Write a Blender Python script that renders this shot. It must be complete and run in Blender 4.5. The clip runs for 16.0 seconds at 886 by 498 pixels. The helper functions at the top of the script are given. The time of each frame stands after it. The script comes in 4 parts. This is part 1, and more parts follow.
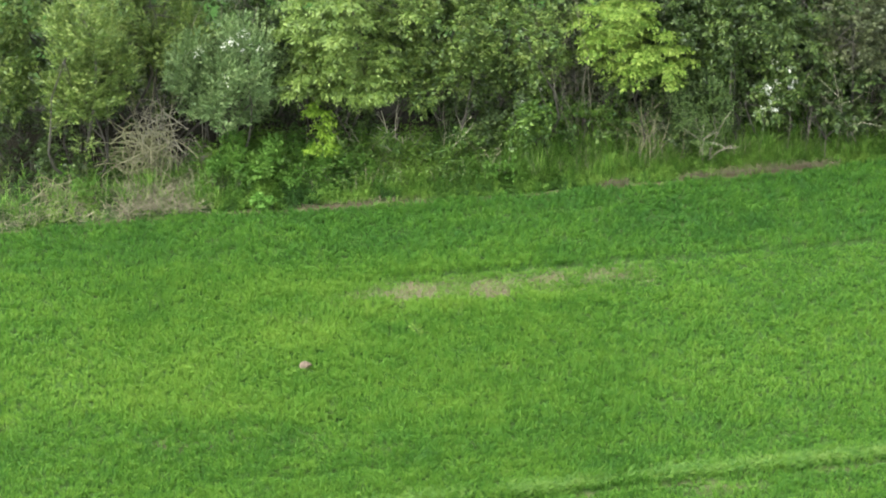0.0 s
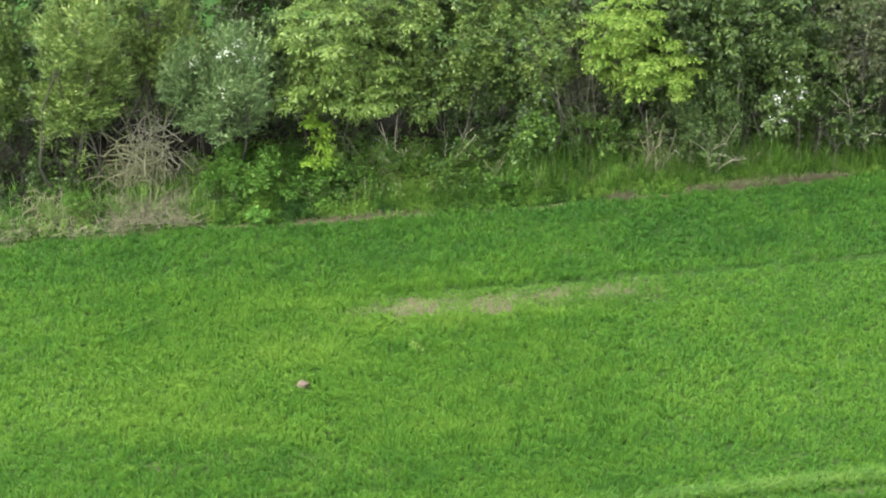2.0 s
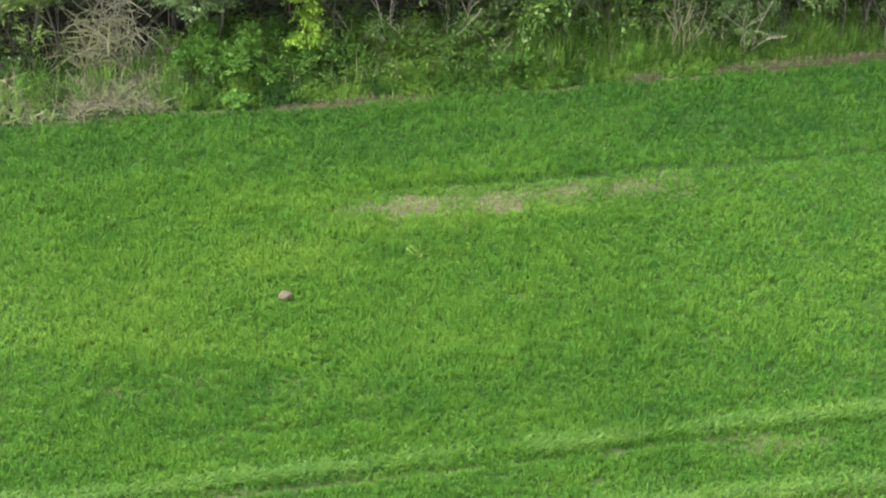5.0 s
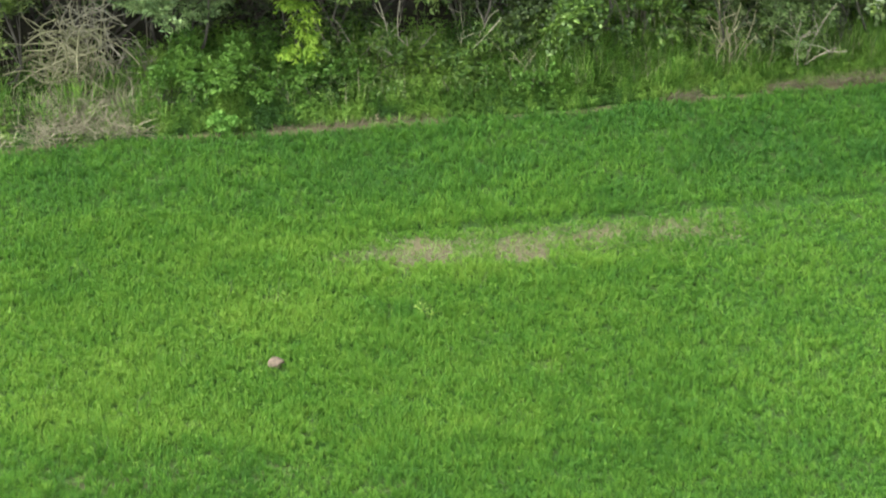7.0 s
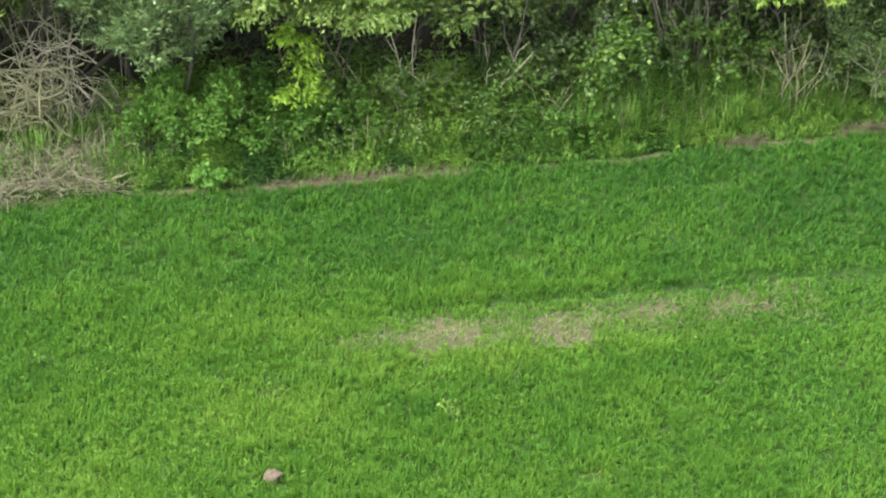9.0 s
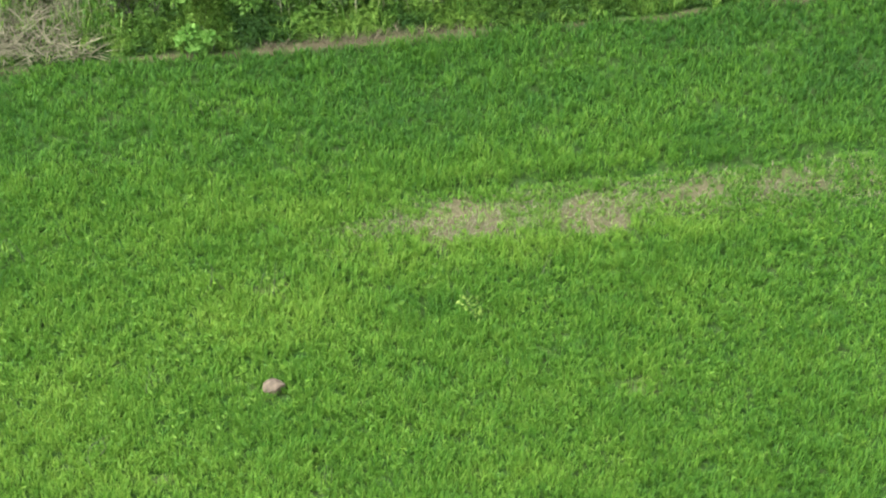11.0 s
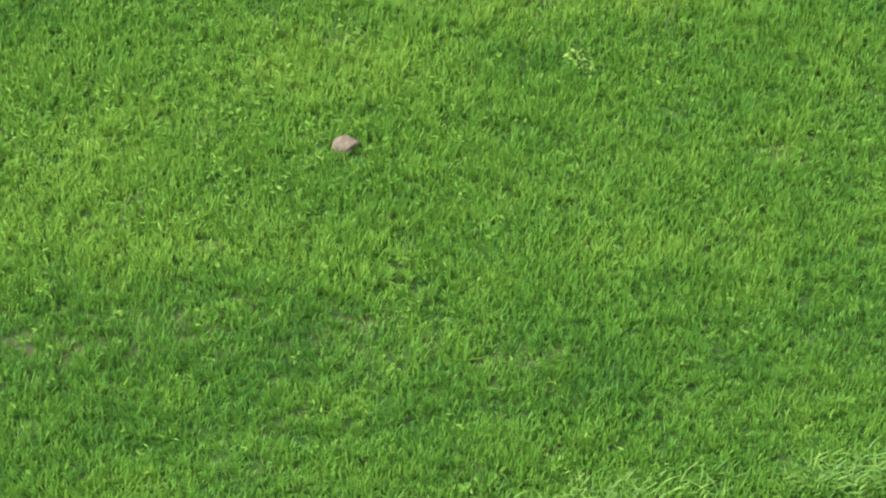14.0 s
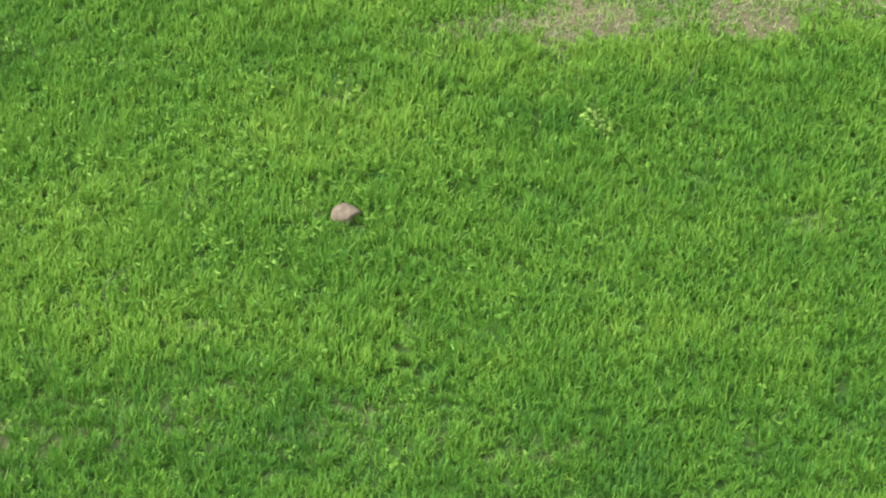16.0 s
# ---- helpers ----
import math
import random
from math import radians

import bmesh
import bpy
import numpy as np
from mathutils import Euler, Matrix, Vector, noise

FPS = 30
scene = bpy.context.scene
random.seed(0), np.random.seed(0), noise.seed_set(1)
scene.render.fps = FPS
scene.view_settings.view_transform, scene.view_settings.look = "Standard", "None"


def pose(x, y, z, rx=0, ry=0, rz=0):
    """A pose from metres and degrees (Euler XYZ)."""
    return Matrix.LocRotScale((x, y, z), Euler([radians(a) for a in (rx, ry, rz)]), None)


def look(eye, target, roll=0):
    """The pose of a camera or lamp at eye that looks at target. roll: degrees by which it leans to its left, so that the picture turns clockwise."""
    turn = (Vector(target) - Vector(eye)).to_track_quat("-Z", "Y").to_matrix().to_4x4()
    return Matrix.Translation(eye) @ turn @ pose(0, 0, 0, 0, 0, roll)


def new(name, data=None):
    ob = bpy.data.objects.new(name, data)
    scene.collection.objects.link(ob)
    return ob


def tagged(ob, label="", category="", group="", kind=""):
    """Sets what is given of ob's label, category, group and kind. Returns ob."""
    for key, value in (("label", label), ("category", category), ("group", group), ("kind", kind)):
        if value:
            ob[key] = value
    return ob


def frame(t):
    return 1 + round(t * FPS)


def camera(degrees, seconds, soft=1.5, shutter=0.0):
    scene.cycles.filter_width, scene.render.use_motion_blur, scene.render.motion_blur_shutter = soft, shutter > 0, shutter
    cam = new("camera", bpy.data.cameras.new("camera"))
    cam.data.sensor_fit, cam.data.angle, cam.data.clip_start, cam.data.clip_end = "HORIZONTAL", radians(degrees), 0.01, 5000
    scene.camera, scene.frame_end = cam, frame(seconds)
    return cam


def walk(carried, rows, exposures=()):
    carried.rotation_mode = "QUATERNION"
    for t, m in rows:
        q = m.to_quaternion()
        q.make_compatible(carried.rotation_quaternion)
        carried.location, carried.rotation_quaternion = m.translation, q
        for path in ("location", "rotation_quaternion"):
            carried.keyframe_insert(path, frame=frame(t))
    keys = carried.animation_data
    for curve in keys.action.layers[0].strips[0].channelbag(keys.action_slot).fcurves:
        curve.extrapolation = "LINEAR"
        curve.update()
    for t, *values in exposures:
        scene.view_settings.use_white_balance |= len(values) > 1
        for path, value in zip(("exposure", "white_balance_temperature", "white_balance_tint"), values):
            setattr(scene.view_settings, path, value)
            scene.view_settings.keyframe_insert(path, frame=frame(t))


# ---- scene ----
cam = camera(20.0, 16.0, soft=2.05, shutter=0.5)
PATH = [
    (0.0, (-0.000, -50.116, 33.636), (3.640, 5.131, 0.0), 0.01),
    (0.5, (-0.141, -49.959, 33.577), (3.628, 4.996, 0.0), 0.09),
    (1.0, (-0.178, -49.677, 33.411), (3.655, 5.307, 0.0), 0.12),
    (1.5, (-0.076, -49.260, 33.221), (3.677, 5.762, 0.0), 0.05),
    (2.0, (0.039, -48.621, 32.960), (3.657, 5.858, 0.0), -0.07),
    (2.1, (0.030, -48.486, 32.857), (3.641, 5.786, 0.0), -0.05),
    (2.2, (0.006, -48.350, 32.736), (3.599, 5.145, 0.0), -0.03),
    (2.3, (-0.023, -48.210, 32.600), (3.563, 4.598, 0.0), -0.01),
    (2.4, (-0.048, -48.066, 32.453), (3.511, 3.839, 0.0), 0.00),
    (2.5, (-0.060, -47.916, 32.299), (3.473, 3.521, 0.0), 0.02),
    (2.6, (-0.054, -47.758, 32.130), (3.471, 3.292, 0.0), 0.01),
    (2.7, (-0.037, -47.594, 31.944), (3.462, 3.181, 0.0), -0.00),
    (2.8, (-0.014, -47.426, 31.752), (3.428, 2.720, 0.0), -0.02),
    (2.9, (0.007, -47.255, 31.565), (3.401, 2.365, 0.0), -0.03),
    (3.0, (0.020, -47.083, 31.396), (3.333, 1.464, 0.0), -0.04),
    (3.1, (0.023, -46.916, 31.245), (3.312, 1.158, 0.0), -0.03),
    (3.2, (0.019, -46.751, 31.103), (3.276, 0.697, 0.0), -0.01),
    (3.3, (0.013, -46.581, 30.971), (3.267, 0.637, 0.0), 0.00),
    (3.5, (0.010, -46.199, 30.733), (3.253, 0.538, 0.0), 0.03),
    (4.0, (0.073, -44.954, 30.286), (3.278, 1.093, 0.0), 0.07),
    (4.2, (0.135, -44.430, 30.230), (3.323, 1.572, 0.0), 0.03),
    (6.3, (0.725, -37.857, 28.517), (3.198, 0.839, 0.0), 0.08),
    (6.4, (0.721, -37.498, 28.428), (3.204, 1.215, 0.0), 0.07),
    (6.5, (0.718, -37.130, 28.346), (3.200, 1.493, 0.0), 0.06),
    (6.6, (0.726, -36.738, 28.295), (3.206, 1.976, 0.0), 0.06),
    (6.7, (0.742, -36.326, 28.272), (3.195, 2.183, 0.0), 0.06),
    (6.8, (0.761, -35.904, 28.256), (3.201, 2.655, 0.0), 0.05),
    (6.9, (0.777, -35.485, 28.227), (3.187, 2.832, 0.0), 0.05),
    (7.0, (0.784, -35.080, 28.164), (3.189, 3.230, 0.0), 0.05),
    (7.1, (0.780, -34.693, 28.063), (3.170, 3.339, 0.0), 0.06),
    (7.2, (0.766, -34.316, 27.938), (3.167, 3.688, 0.0), 0.08),
    (7.3, (0.750, -33.944, 27.794), (3.148, 3.783, 0.0), 0.09),
    (7.4, (0.734, -33.573, 27.639), (3.140, 4.053, 0.0), 0.11),
    (7.5, (0.725, -33.197, 27.478), (3.132, 4.169, 0.0), 0.12),
    (7.6, (0.720, -32.814, 27.305), (3.113, 4.363, 0.0), 0.11),
    (7.8, (0.718, -32.037, 26.921), (3.087, 4.621, 0.0), 0.08),
    (8.0, (0.731, -31.291, 26.552), (3.066, 4.921, 0.0), 0.06),
    (8.2, (0.764, -30.597, 26.232), (3.059, 5.234, 0.0), 0.02),
    (10.3, (0.535, -25.040, 24.471), (2.586, 3.593, 0.0), -0.11),
    (10.5, (0.551, -24.661, 24.177), (2.555, 3.240, 0.0), -0.12),
    (10.6, (0.551, -24.501, 24.037), (2.529, 3.077, 0.0), -0.12),
    (10.7, (0.545, -24.362, 23.905), (2.502, 2.830, 0.0), -0.12),
    (10.8, (0.532, -24.237, 23.770), (2.484, 2.698, 0.0), -0.13),
    (10.9, (0.509, -24.120, 23.621), (2.472, 2.643, 0.0), -0.13),
    (11.0, (0.474, -24.004, 23.447), (2.457, 2.572, 0.0), -0.14),
    (11.1, (0.417, -23.890, 23.238), (2.436, 2.415, 0.0), -0.08),
    (11.2, (0.340, -23.782, 22.999), (2.402, 2.120, 0.0), -0.02),
    (11.3, (0.257, -23.680, 22.749), (2.363, 1.773, 0.0), 0.05),
    (11.4, (0.183, -23.579, 22.502), (2.317, 1.367, 0.0), 0.11),
    (11.5, (0.133, -23.479, 22.276), (2.277, 1.066, 0.0), 0.17),
    (11.6, (0.112, -23.378, 22.075), (2.246, 0.846, 0.0), 0.17),
    (11.7, (0.110, -23.278, 21.889), (2.223, 0.745, 0.0), 0.16),
    (11.8, (0.120, -23.180, 21.710), (2.201, 0.647, 0.0), 0.16),
    (11.9, (0.132, -23.085, 21.530), (2.178, 0.528, 0.0), 0.16),
    (12.0, (0.139, -22.993, 21.340), (2.154, 0.400, 0.0), 0.15),
    (12.1, (0.141, -22.906, 21.137), (2.113, 0.255, 0.0), 0.12),
    (12.2, (0.144, -22.823, 20.928), (1.962, 0.129, 0.0), 0.09),
    (12.3, (0.147, -22.742, 20.715), (1.769, 0.000, 0.0), 0.06),
    (12.4, (0.149, -22.663, 20.505), (1.594, -0.132, 0.0), 0.03),
    (12.5, (0.148, -22.582, 20.302), (1.497, -0.279, 0.0), -0.00),
    (12.6, (0.145, -22.501, 20.103), (1.409, -0.414, 0.0), -0.00),
    (12.7, (0.138, -22.420, 19.906), (1.285, -0.579, 0.0), -0.01),
    (12.8, (0.131, -22.339, 19.713), (1.185, -0.715, 0.0), -0.01),
    (12.9, (0.125, -22.260, 19.529), (1.138, -0.855, 0.0), -0.01),
    (13.0, (0.123, -22.180, 19.356), (1.107, -0.997, 0.0), -0.01),
    (13.2, (0.132, -22.023, 19.044), (1.077, -1.214, 0.0), -0.02),
    (13.4, (0.147, -21.870, 18.768), (1.046, -1.409, 0.0), -0.03),
    (13.5, (0.153, -21.797, 18.642), (1.033, -1.490, 0.0), -0.04),
    (13.7, (0.162, -21.662, 18.417), (1.022, -1.615, 0.0), -0.07),
    (14.0, (0.172, -21.464, 18.142), (1.012, -1.782, 0.0), -0.11),
    (14.5, (0.173, -21.087, 17.841), (1.026, -1.740, 0.0), -0.03),
    (14.7, (0.172, -20.921, 17.815), (1.035, -1.571, 0.0), -0.03),
    (15.0, (0.175, -20.648, 17.823), (1.031, -1.292, 0.0), -0.05),
    (15.3, (0.198, -20.325, 17.818), (1.038, -0.981, 0.0), -0.10),
    (15.5, (0.211, -20.094, 17.770), (1.025, -0.807, 0.0), -0.14),
    (16.0, (0.208, -19.486, 17.378), (0.988, -0.602, 0.0), -0.20),
]
walk(cam, [(t, look(eye, aim, roll)) for t, eye, aim, roll in PATH], exposures=[(0.0, 2.46), (2.5, 2.44), (3.5, 2.38), (6.5, 2.37), (8.2, 2.42), (10.5, 2.42), (13.0, 2.38), (16.0, 2.36)])

# ---- light: bright overcast, with a weak broad sun behind and to one side ----
world = bpy.data.worlds.new("sky")
world.use_nodes = True
scene.world = world
wn = world.node_tree
sky = wn.nodes.new("ShaderNodeTexSky")
sky.sky_type, sky.sun_disc = "NISHITA", False
sky.sun_elevation, sky.sun_rotation = radians(54), radians(253)
cloud = wn.nodes.new("ShaderNodeHueSaturation")
cloud.inputs["Saturation"].default_value = 0.1
wn.links.new(sky.outputs["Color"], cloud.inputs["Color"])
wn.links.new(cloud.outputs["Color"], wn.nodes["Background"].inputs["Color"])
wn.nodes["Background"].inputs["Strength"].default_value = 0.15
sun = new("sun", bpy.data.lights.new("sun", "SUN"))
sun.data.energy, sun.data.angle, sun.data.color = 1.1, radians(30), (1.0, 0.96, 0.9)
sun.matrix_world = look((-26, -8, 38), (0, 0, 0))



# ---- small tools ----
def lattice(x, y, size, seed):
    """Smooth value noise, 0 to 1, with cells of that many metres."""
    table = np.random.default_rng(seed).random((128, 128))
    u, v = np.asarray(x) / size + 500.0, np.asarray(y) / size + 500.0
    i, j = np.floor(u).astype(int), np.floor(v).astype(int)
    a, b = u - i, v - j
    a, b = a * a * (3 - 2 * a), b * b * (3 - 2 * b)
    i0, i1, j0, j1 = i % 128, (i + 1) % 128, j % 128, (j + 1) % 128
    return (table[i0, j0] * (1 - a) + table[i1, j0] * a) * (1 - b) + (table[i0, j1] * (1 - a) + table[i1, j1] * a) * b


def fractal(x, y, size, seed):
    return 0.55 * lattice(x, y, size, seed) + 0.3 * lattice(x, y, size * 0.43, seed + 1) + 0.15 * lattice(x, y, size * 0.19, seed + 2)


def step(a, b, x):
    s = np.clip((x - a) / (b - a), 0, 1)
    return s * s * (3 - 2 * s)


def mesh_of(name, verts, faces, material, values=None):
    """A mesh from arrays: verts (n, 3), faces (m, 3 or 4); values: a plant's tone by vertex."""
    verts, faces = np.asarray(verts, np.float32), np.asarray(faces, np.int32)
    me = bpy.data.meshes.new(name)
    m, k = faces.shape
    me.vertices.add(len(verts))
    me.vertices.foreach_set("co", verts.ravel())
    me.loops.add(m * k)
    me.loops.foreach_set("vertex_index", faces.ravel())
    me.polygons.add(m)
    me.polygons.foreach_set("loop_start", np.arange(0, m * k, k, dtype=np.int32))
    me.update(calc_edges=True)
    if values is not None:
        at = me.attributes.new("tone", "FLOAT", "POINT")
        at.data.foreach_set("value", np.asarray(values, np.float32))
    me.materials.append(material)
    return me


def place(ob, parent):
    ob.parent = parent
    return ob


def smooth(me):
    me.polygons.foreach_set("use_smooth", np.ones(len(me.polygons), bool))
    return me


# ---- materials ----
def tree_of(name):
    m = bpy.data.materials.new(name)
    m.use_nodes = True
    return m, m.node_tree.nodes, m.node_tree.links, m.node_tree.nodes["Principled BSDF"]


def ramp(nodes, stops):
    r = nodes.new("ShaderNodeValToRGB")
    while len(r.color_ramp.elements) < len(stops):
        r.color_ramp.elements.new(0.5)
    for e, (p, c) in zip(r.color_ramp.elements, stops):
        e.position, e.color = p, (*c, 1)
    return r


def leaf_material(name, dark, mid, light, glow=0.3, patch=0.6, tone=False, rough=0.55, spread=0.5, gloss=0.25):
    """Living leaves: each leaf has its own shade, clumps differ, and light passes through them."""
    m, n, l, p = tree_of(name)
    geo, tex, noise_node = n.new("ShaderNodeNewGeometry"), n.new("ShaderNodeTexCoord"), n.new("ShaderNodeTexNoise")
    noise_node.inputs["Scale"].default_value = 1.0 / patch
    noise_node.inputs["Detail"].default_value = 3
    l.new(tex.outputs["Object"], noise_node.inputs["Vector"])
    mix = n.new("ShaderNodeMath")
    mix.operation = "MULTIPLY_ADD"
    mix.inputs[1].default_value = spread
    l.new(geo.outputs["Random Per Island"], mix.inputs[0])
    if tone:
        at = n.new("ShaderNodeAttribute")
        at.attribute_name = "tone"
        l.new(at.outputs["Fac"], mix.inputs[2])
    else:
        l.new(noise_node.outputs["Fac"], mix.inputs[2])
    shift = n.new("ShaderNodeMath")
    shift.operation = "SUBTRACT"
    shift.inputs[1].default_value = spread / 2
    l.new(mix.outputs[0], shift.inputs[0])
    r = ramp(n, [(0.2, dark), (0.5, mid), (0.82, light)])
    l.new(shift.outputs[0], r.inputs["Fac"])
    l.new(r.outputs["Color"], p.inputs["Base Color"])
    p.inputs["Roughness"].default_value = rough
    p.inputs["Specular IOR Level"].default_value = gloss
    thin = n.new("ShaderNodeBsdfTranslucent")
    l.new(r.outputs["Color"], thin.inputs["Color"])
    both = n.new("ShaderNodeMixShader")
    both.inputs["Fac"].default_value = glow
    l.new(p.outputs["BSDF"], both.inputs[1])
    l.new(thin.outputs["BSDF"], both.inputs[2])
    l.new(both.outputs["Shader"], n["Material Output"].inputs["Surface"])
    return m


def rough_material(name, a, b, c, scale, bump=0.3, rough=0.9):
    """Bark, stone, straw: three colours over two scales of noise, with relief."""
    m, n, l, p = tree_of(name)
    tex, big, fine = n.new("ShaderNodeTexCoord"), n.new("ShaderNodeTexNoise"), n.new("ShaderNodeTexNoise")
    geo = n.new("ShaderNodeNewGeometry")
    big.inputs["Scale"].default_value, fine.inputs["Scale"].default_value = scale, scale * 7
    big.inputs["Detail"].default_value = fine.inputs["Detail"].default_value = 4
    for t in (big, fine):
        l.new(tex.outputs["Object"], t.inputs["Vector"])
    add = n.new("ShaderNodeMath")
    add.operation = "MULTIPLY_ADD"
    add.inputs[1].default_value = 0.5
    l.new(geo.outputs["Random Per Island"], add.inputs[0])
    half = n.new("ShaderNodeMath")
    half.operation = "MULTIPLY_ADD"
    half.inputs[1].default_value, half.inputs[2].default_value = 0.6, -0.05
    l.new(big.outputs["Fac"], half.inputs[0])
    l.new(half.outputs[0], add.inputs[2])
    r = ramp(n, [(0.2, a), (0.5, b), (0.8, c)])
    l.new(add.outputs[0], r.inputs["Fac"])
    l.new(r.outputs["Color"], p.inputs["Base Color"])
    p.inputs["Roughness"].default_value = rough
    bp = n.new("ShaderNodeBump")
    bp.inputs["Strength"].default_value, bp.inputs["Distance"].default_value = bump, 0.02
    l.new(fine.outputs["Fac"], bp.inputs["Height"])
    l.new(bp.outputs["Normal"], p.inputs["Normal"])
    return m


def ground_material():
    """Soil with thatch and moss, greener where nothing bares it; shade under the hedge is painted in."""
    m, n, l, p = tree_of("soil_and_thatch")
    tex = n.new("ShaderNodeTexCoord")
    clods, grain, moss = (n.new("ShaderNodeTexNoise") for _ in range(3))
    for t, s in ((clods, 9), (grain, 60), (moss, 2.2)):
        t.inputs["Scale"].default_value, t.inputs["Detail"].default_value = s, 6
        l.new(tex.outputs["Object"], t.inputs["Vector"])
    earth = ramp(n, [(0.32, (0.042, 0.036, 0.02)), (0.5, (0.098, 0.087, 0.05)), (0.68, (0.165, 0.149, 0.09))])
    l.new(grain.outputs["Fac"], earth.inputs["Fac"])
    green = ramp(n, [(0.3, (0.013, 0.036, 0.007)), (0.6, (0.028, 0.076, 0.012)), (0.8, (0.054, 0.118, 0.019))])
    l.new(clods.outputs["Fac"], green.inputs["Fac"])
    at = n.new("ShaderNodeAttribute")
    at.attribute_name = "tone"
    mixf = n.new("ShaderNodeMath")
    mixf.operation, mixf.use_clamp = "MULTIPLY_ADD", True
    mixf.inputs[1].default_value = 0.9
    sub = n.new("ShaderNodeMath")
    sub.operation = "SUBTRACT"
    sub.inputs[1].default_value = 0.45
    l.new(moss.outputs["Fac"], sub.inputs[0])
    l.new(sub.outputs[0], mixf.inputs[0])
    l.new(at.outputs["Fac"], mixf.inputs[2])
    mix = n.new("ShaderNodeMix")
    mix.data_type = "RGBA"
    l.new(mixf.outputs[0], mix.inputs[0])
    l.new(green.outputs["Color"], mix.inputs[6])
    l.new(earth.outputs["Color"], mix.inputs[7])
    # near-black litter brown that paints the hedge's shade onto the soil
    hedge_shade = n.new("ShaderNodeAttribute")
    hedge_shade.attribute_name = "hedge_shade"
    shaded_litter = ramp(n, [(0.35, (0.012, 0.012, 0.008)), (0.55, (0.025, 0.024, 0.015)), (0.75, (0.05, 0.046, 0.03))])
    l.new(grain.outputs["Fac"], shaded_litter.inputs["Fac"])
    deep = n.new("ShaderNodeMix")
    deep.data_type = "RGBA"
    l.new(hedge_shade.outputs["Fac"], deep.inputs[0])
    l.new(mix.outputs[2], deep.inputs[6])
    l.new(shaded_litter.outputs["Color"], deep.inputs[7])
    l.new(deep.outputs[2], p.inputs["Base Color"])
    p.inputs["Roughness"].default_value = 0.95
    p.inputs["Specular IOR Level"].default_value = 0.1
    bp = n.new("ShaderNodeBump")
    bp.inputs["Strength"].default_value, bp.inputs["Distance"].default_value = 0.6, 0.03
    l.new(clods.outputs["Fac"], bp.inputs["Height"])
    l.new(bp.outputs["Normal"], p.inputs["Normal"])
    return m


SOIL = ground_material()
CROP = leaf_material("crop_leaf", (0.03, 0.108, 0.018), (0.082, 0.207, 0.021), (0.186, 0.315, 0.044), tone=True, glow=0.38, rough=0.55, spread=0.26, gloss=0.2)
PRESSED = leaf_material("pressed_crop_leaf", (0.045, 0.13, 0.02), (0.088, 0.195, 0.028), (0.15, 0.25, 0.046), glow=0.3)
WEED = leaf_material("weed_leaf", (0.05, 0.14, 0.014), (0.095, 0.21, 0.02), (0.15, 0.27, 0.03), glow=0.35)
HERB = leaf_material("herb_leaf", (0.035, 0.1, 0.014), (0.078, 0.175, 0.024), (0.118, 0.22, 0.036), glow=0.34, patch=0.6, spread=0.28)
HERBTONE = leaf_material("nettle_leaf", (0.019, 0.057, 0.009), (0.055, 0.127, 0.016), (0.115, 0.21, 0.03), glow=0.3, tone=True, spread=0.24, rough=0.6, gloss=0.2)
VERGE = leaf_material("verge_grass", (0.034, 0.098, 0.014), (0.11, 0.245, 0.033), (0.23, 0.38, 0.075), glow=0.36, patch=0.3, spread=0.6)
PALEWOOD = rough_material("bleached_wood", (0.09, 0.086, 0.06), (0.19, 0.18, 0.127), (0.3, 0.286, 0.21), 3)
GREENCANE = rough_material("green_cane", (0.05, 0.056, 0.02), (0.1, 0.112, 0.04), (0.17, 0.185, 0.075), 3)
WEEDPALE = leaf_material("pale_rosette_leaf", (0.1, 0.195, 0.026), (0.16, 0.27, 0.042), (0.23, 0.335, 0.07), glow=0.35, patch=0.1)
PALEBIG = leaf_material("butterbur_leaf", (0.065, 0.18, 0.024), (0.11, 0.25, 0.04), (0.165, 0.315, 0.065), glow=0.35, patch=0.15)
STRAW = rough_material("dry_straw", (0.075, 0.071, 0.041), (0.145, 0.139, 0.083), (0.25, 0.238, 0.15), 3)
CANE = rough_material("dead_cane", (0.05, 0.049, 0.026), (0.15, 0.148, 0.08), (0.29, 0.287, 0.165), 3)
DEADGRASS = rough_material("dead_grass", (0.05, 0.042, 0.025), (0.1, 0.086, 0.05), (0.17, 0.148, 0.09), 3)
PALE = leaf_material("pale_weed_leaf", (0.06, 0.15, 0.018), (0.11, 0.22, 0.028), (0.17, 0.28, 0.05), glow=0.3)
DEAD = rough_material("dead_wood", (0.06, 0.056, 0.04), (0.12, 0.112, 0.082), (0.21, 0.196, 0.15), 2)
BARK = rough_material("bark", (0.016, 0.0155, 0.011), (0.035, 0.033, 0.024), (0.075, 0.07, 0.053), 6, 0.6)
STONE = rough_material("field_stone", (0.06, 0.046, 0.03), (0.152, 0.117, 0.08), (0.265, 0.21, 0.148), 14, 0.7)
PETAL = leaf_material("white_blossom", (0.45, 0.5, 0.4), (0.65, 0.68, 0.6), (0.8, 0.8, 0.76), glow=0.2)


# ---- the lie of the land ----
EDGE_X = [-60.0, -7.7, -6.0, -4.1, 0.3, 5.5, 8.1, 11.7, 15.9, 80.0]
EDGE_Y = [1.0, 6.83, 7.06, 7.38, 7.52, 7.86, 8.2, 8.56, 9.04, 15.0]


def edge(x):
    """Where the crop ends at the verge."""
    return np.interp(x, EDGE_X, EDGE_Y) + 0.22 * (fractal(x, x * 0 + 3.0, 0.9, 31) - 0.5)


TRACKS = [(-5.72, 0.107, 0.0), (-7.62, 0.09, 0.0)]


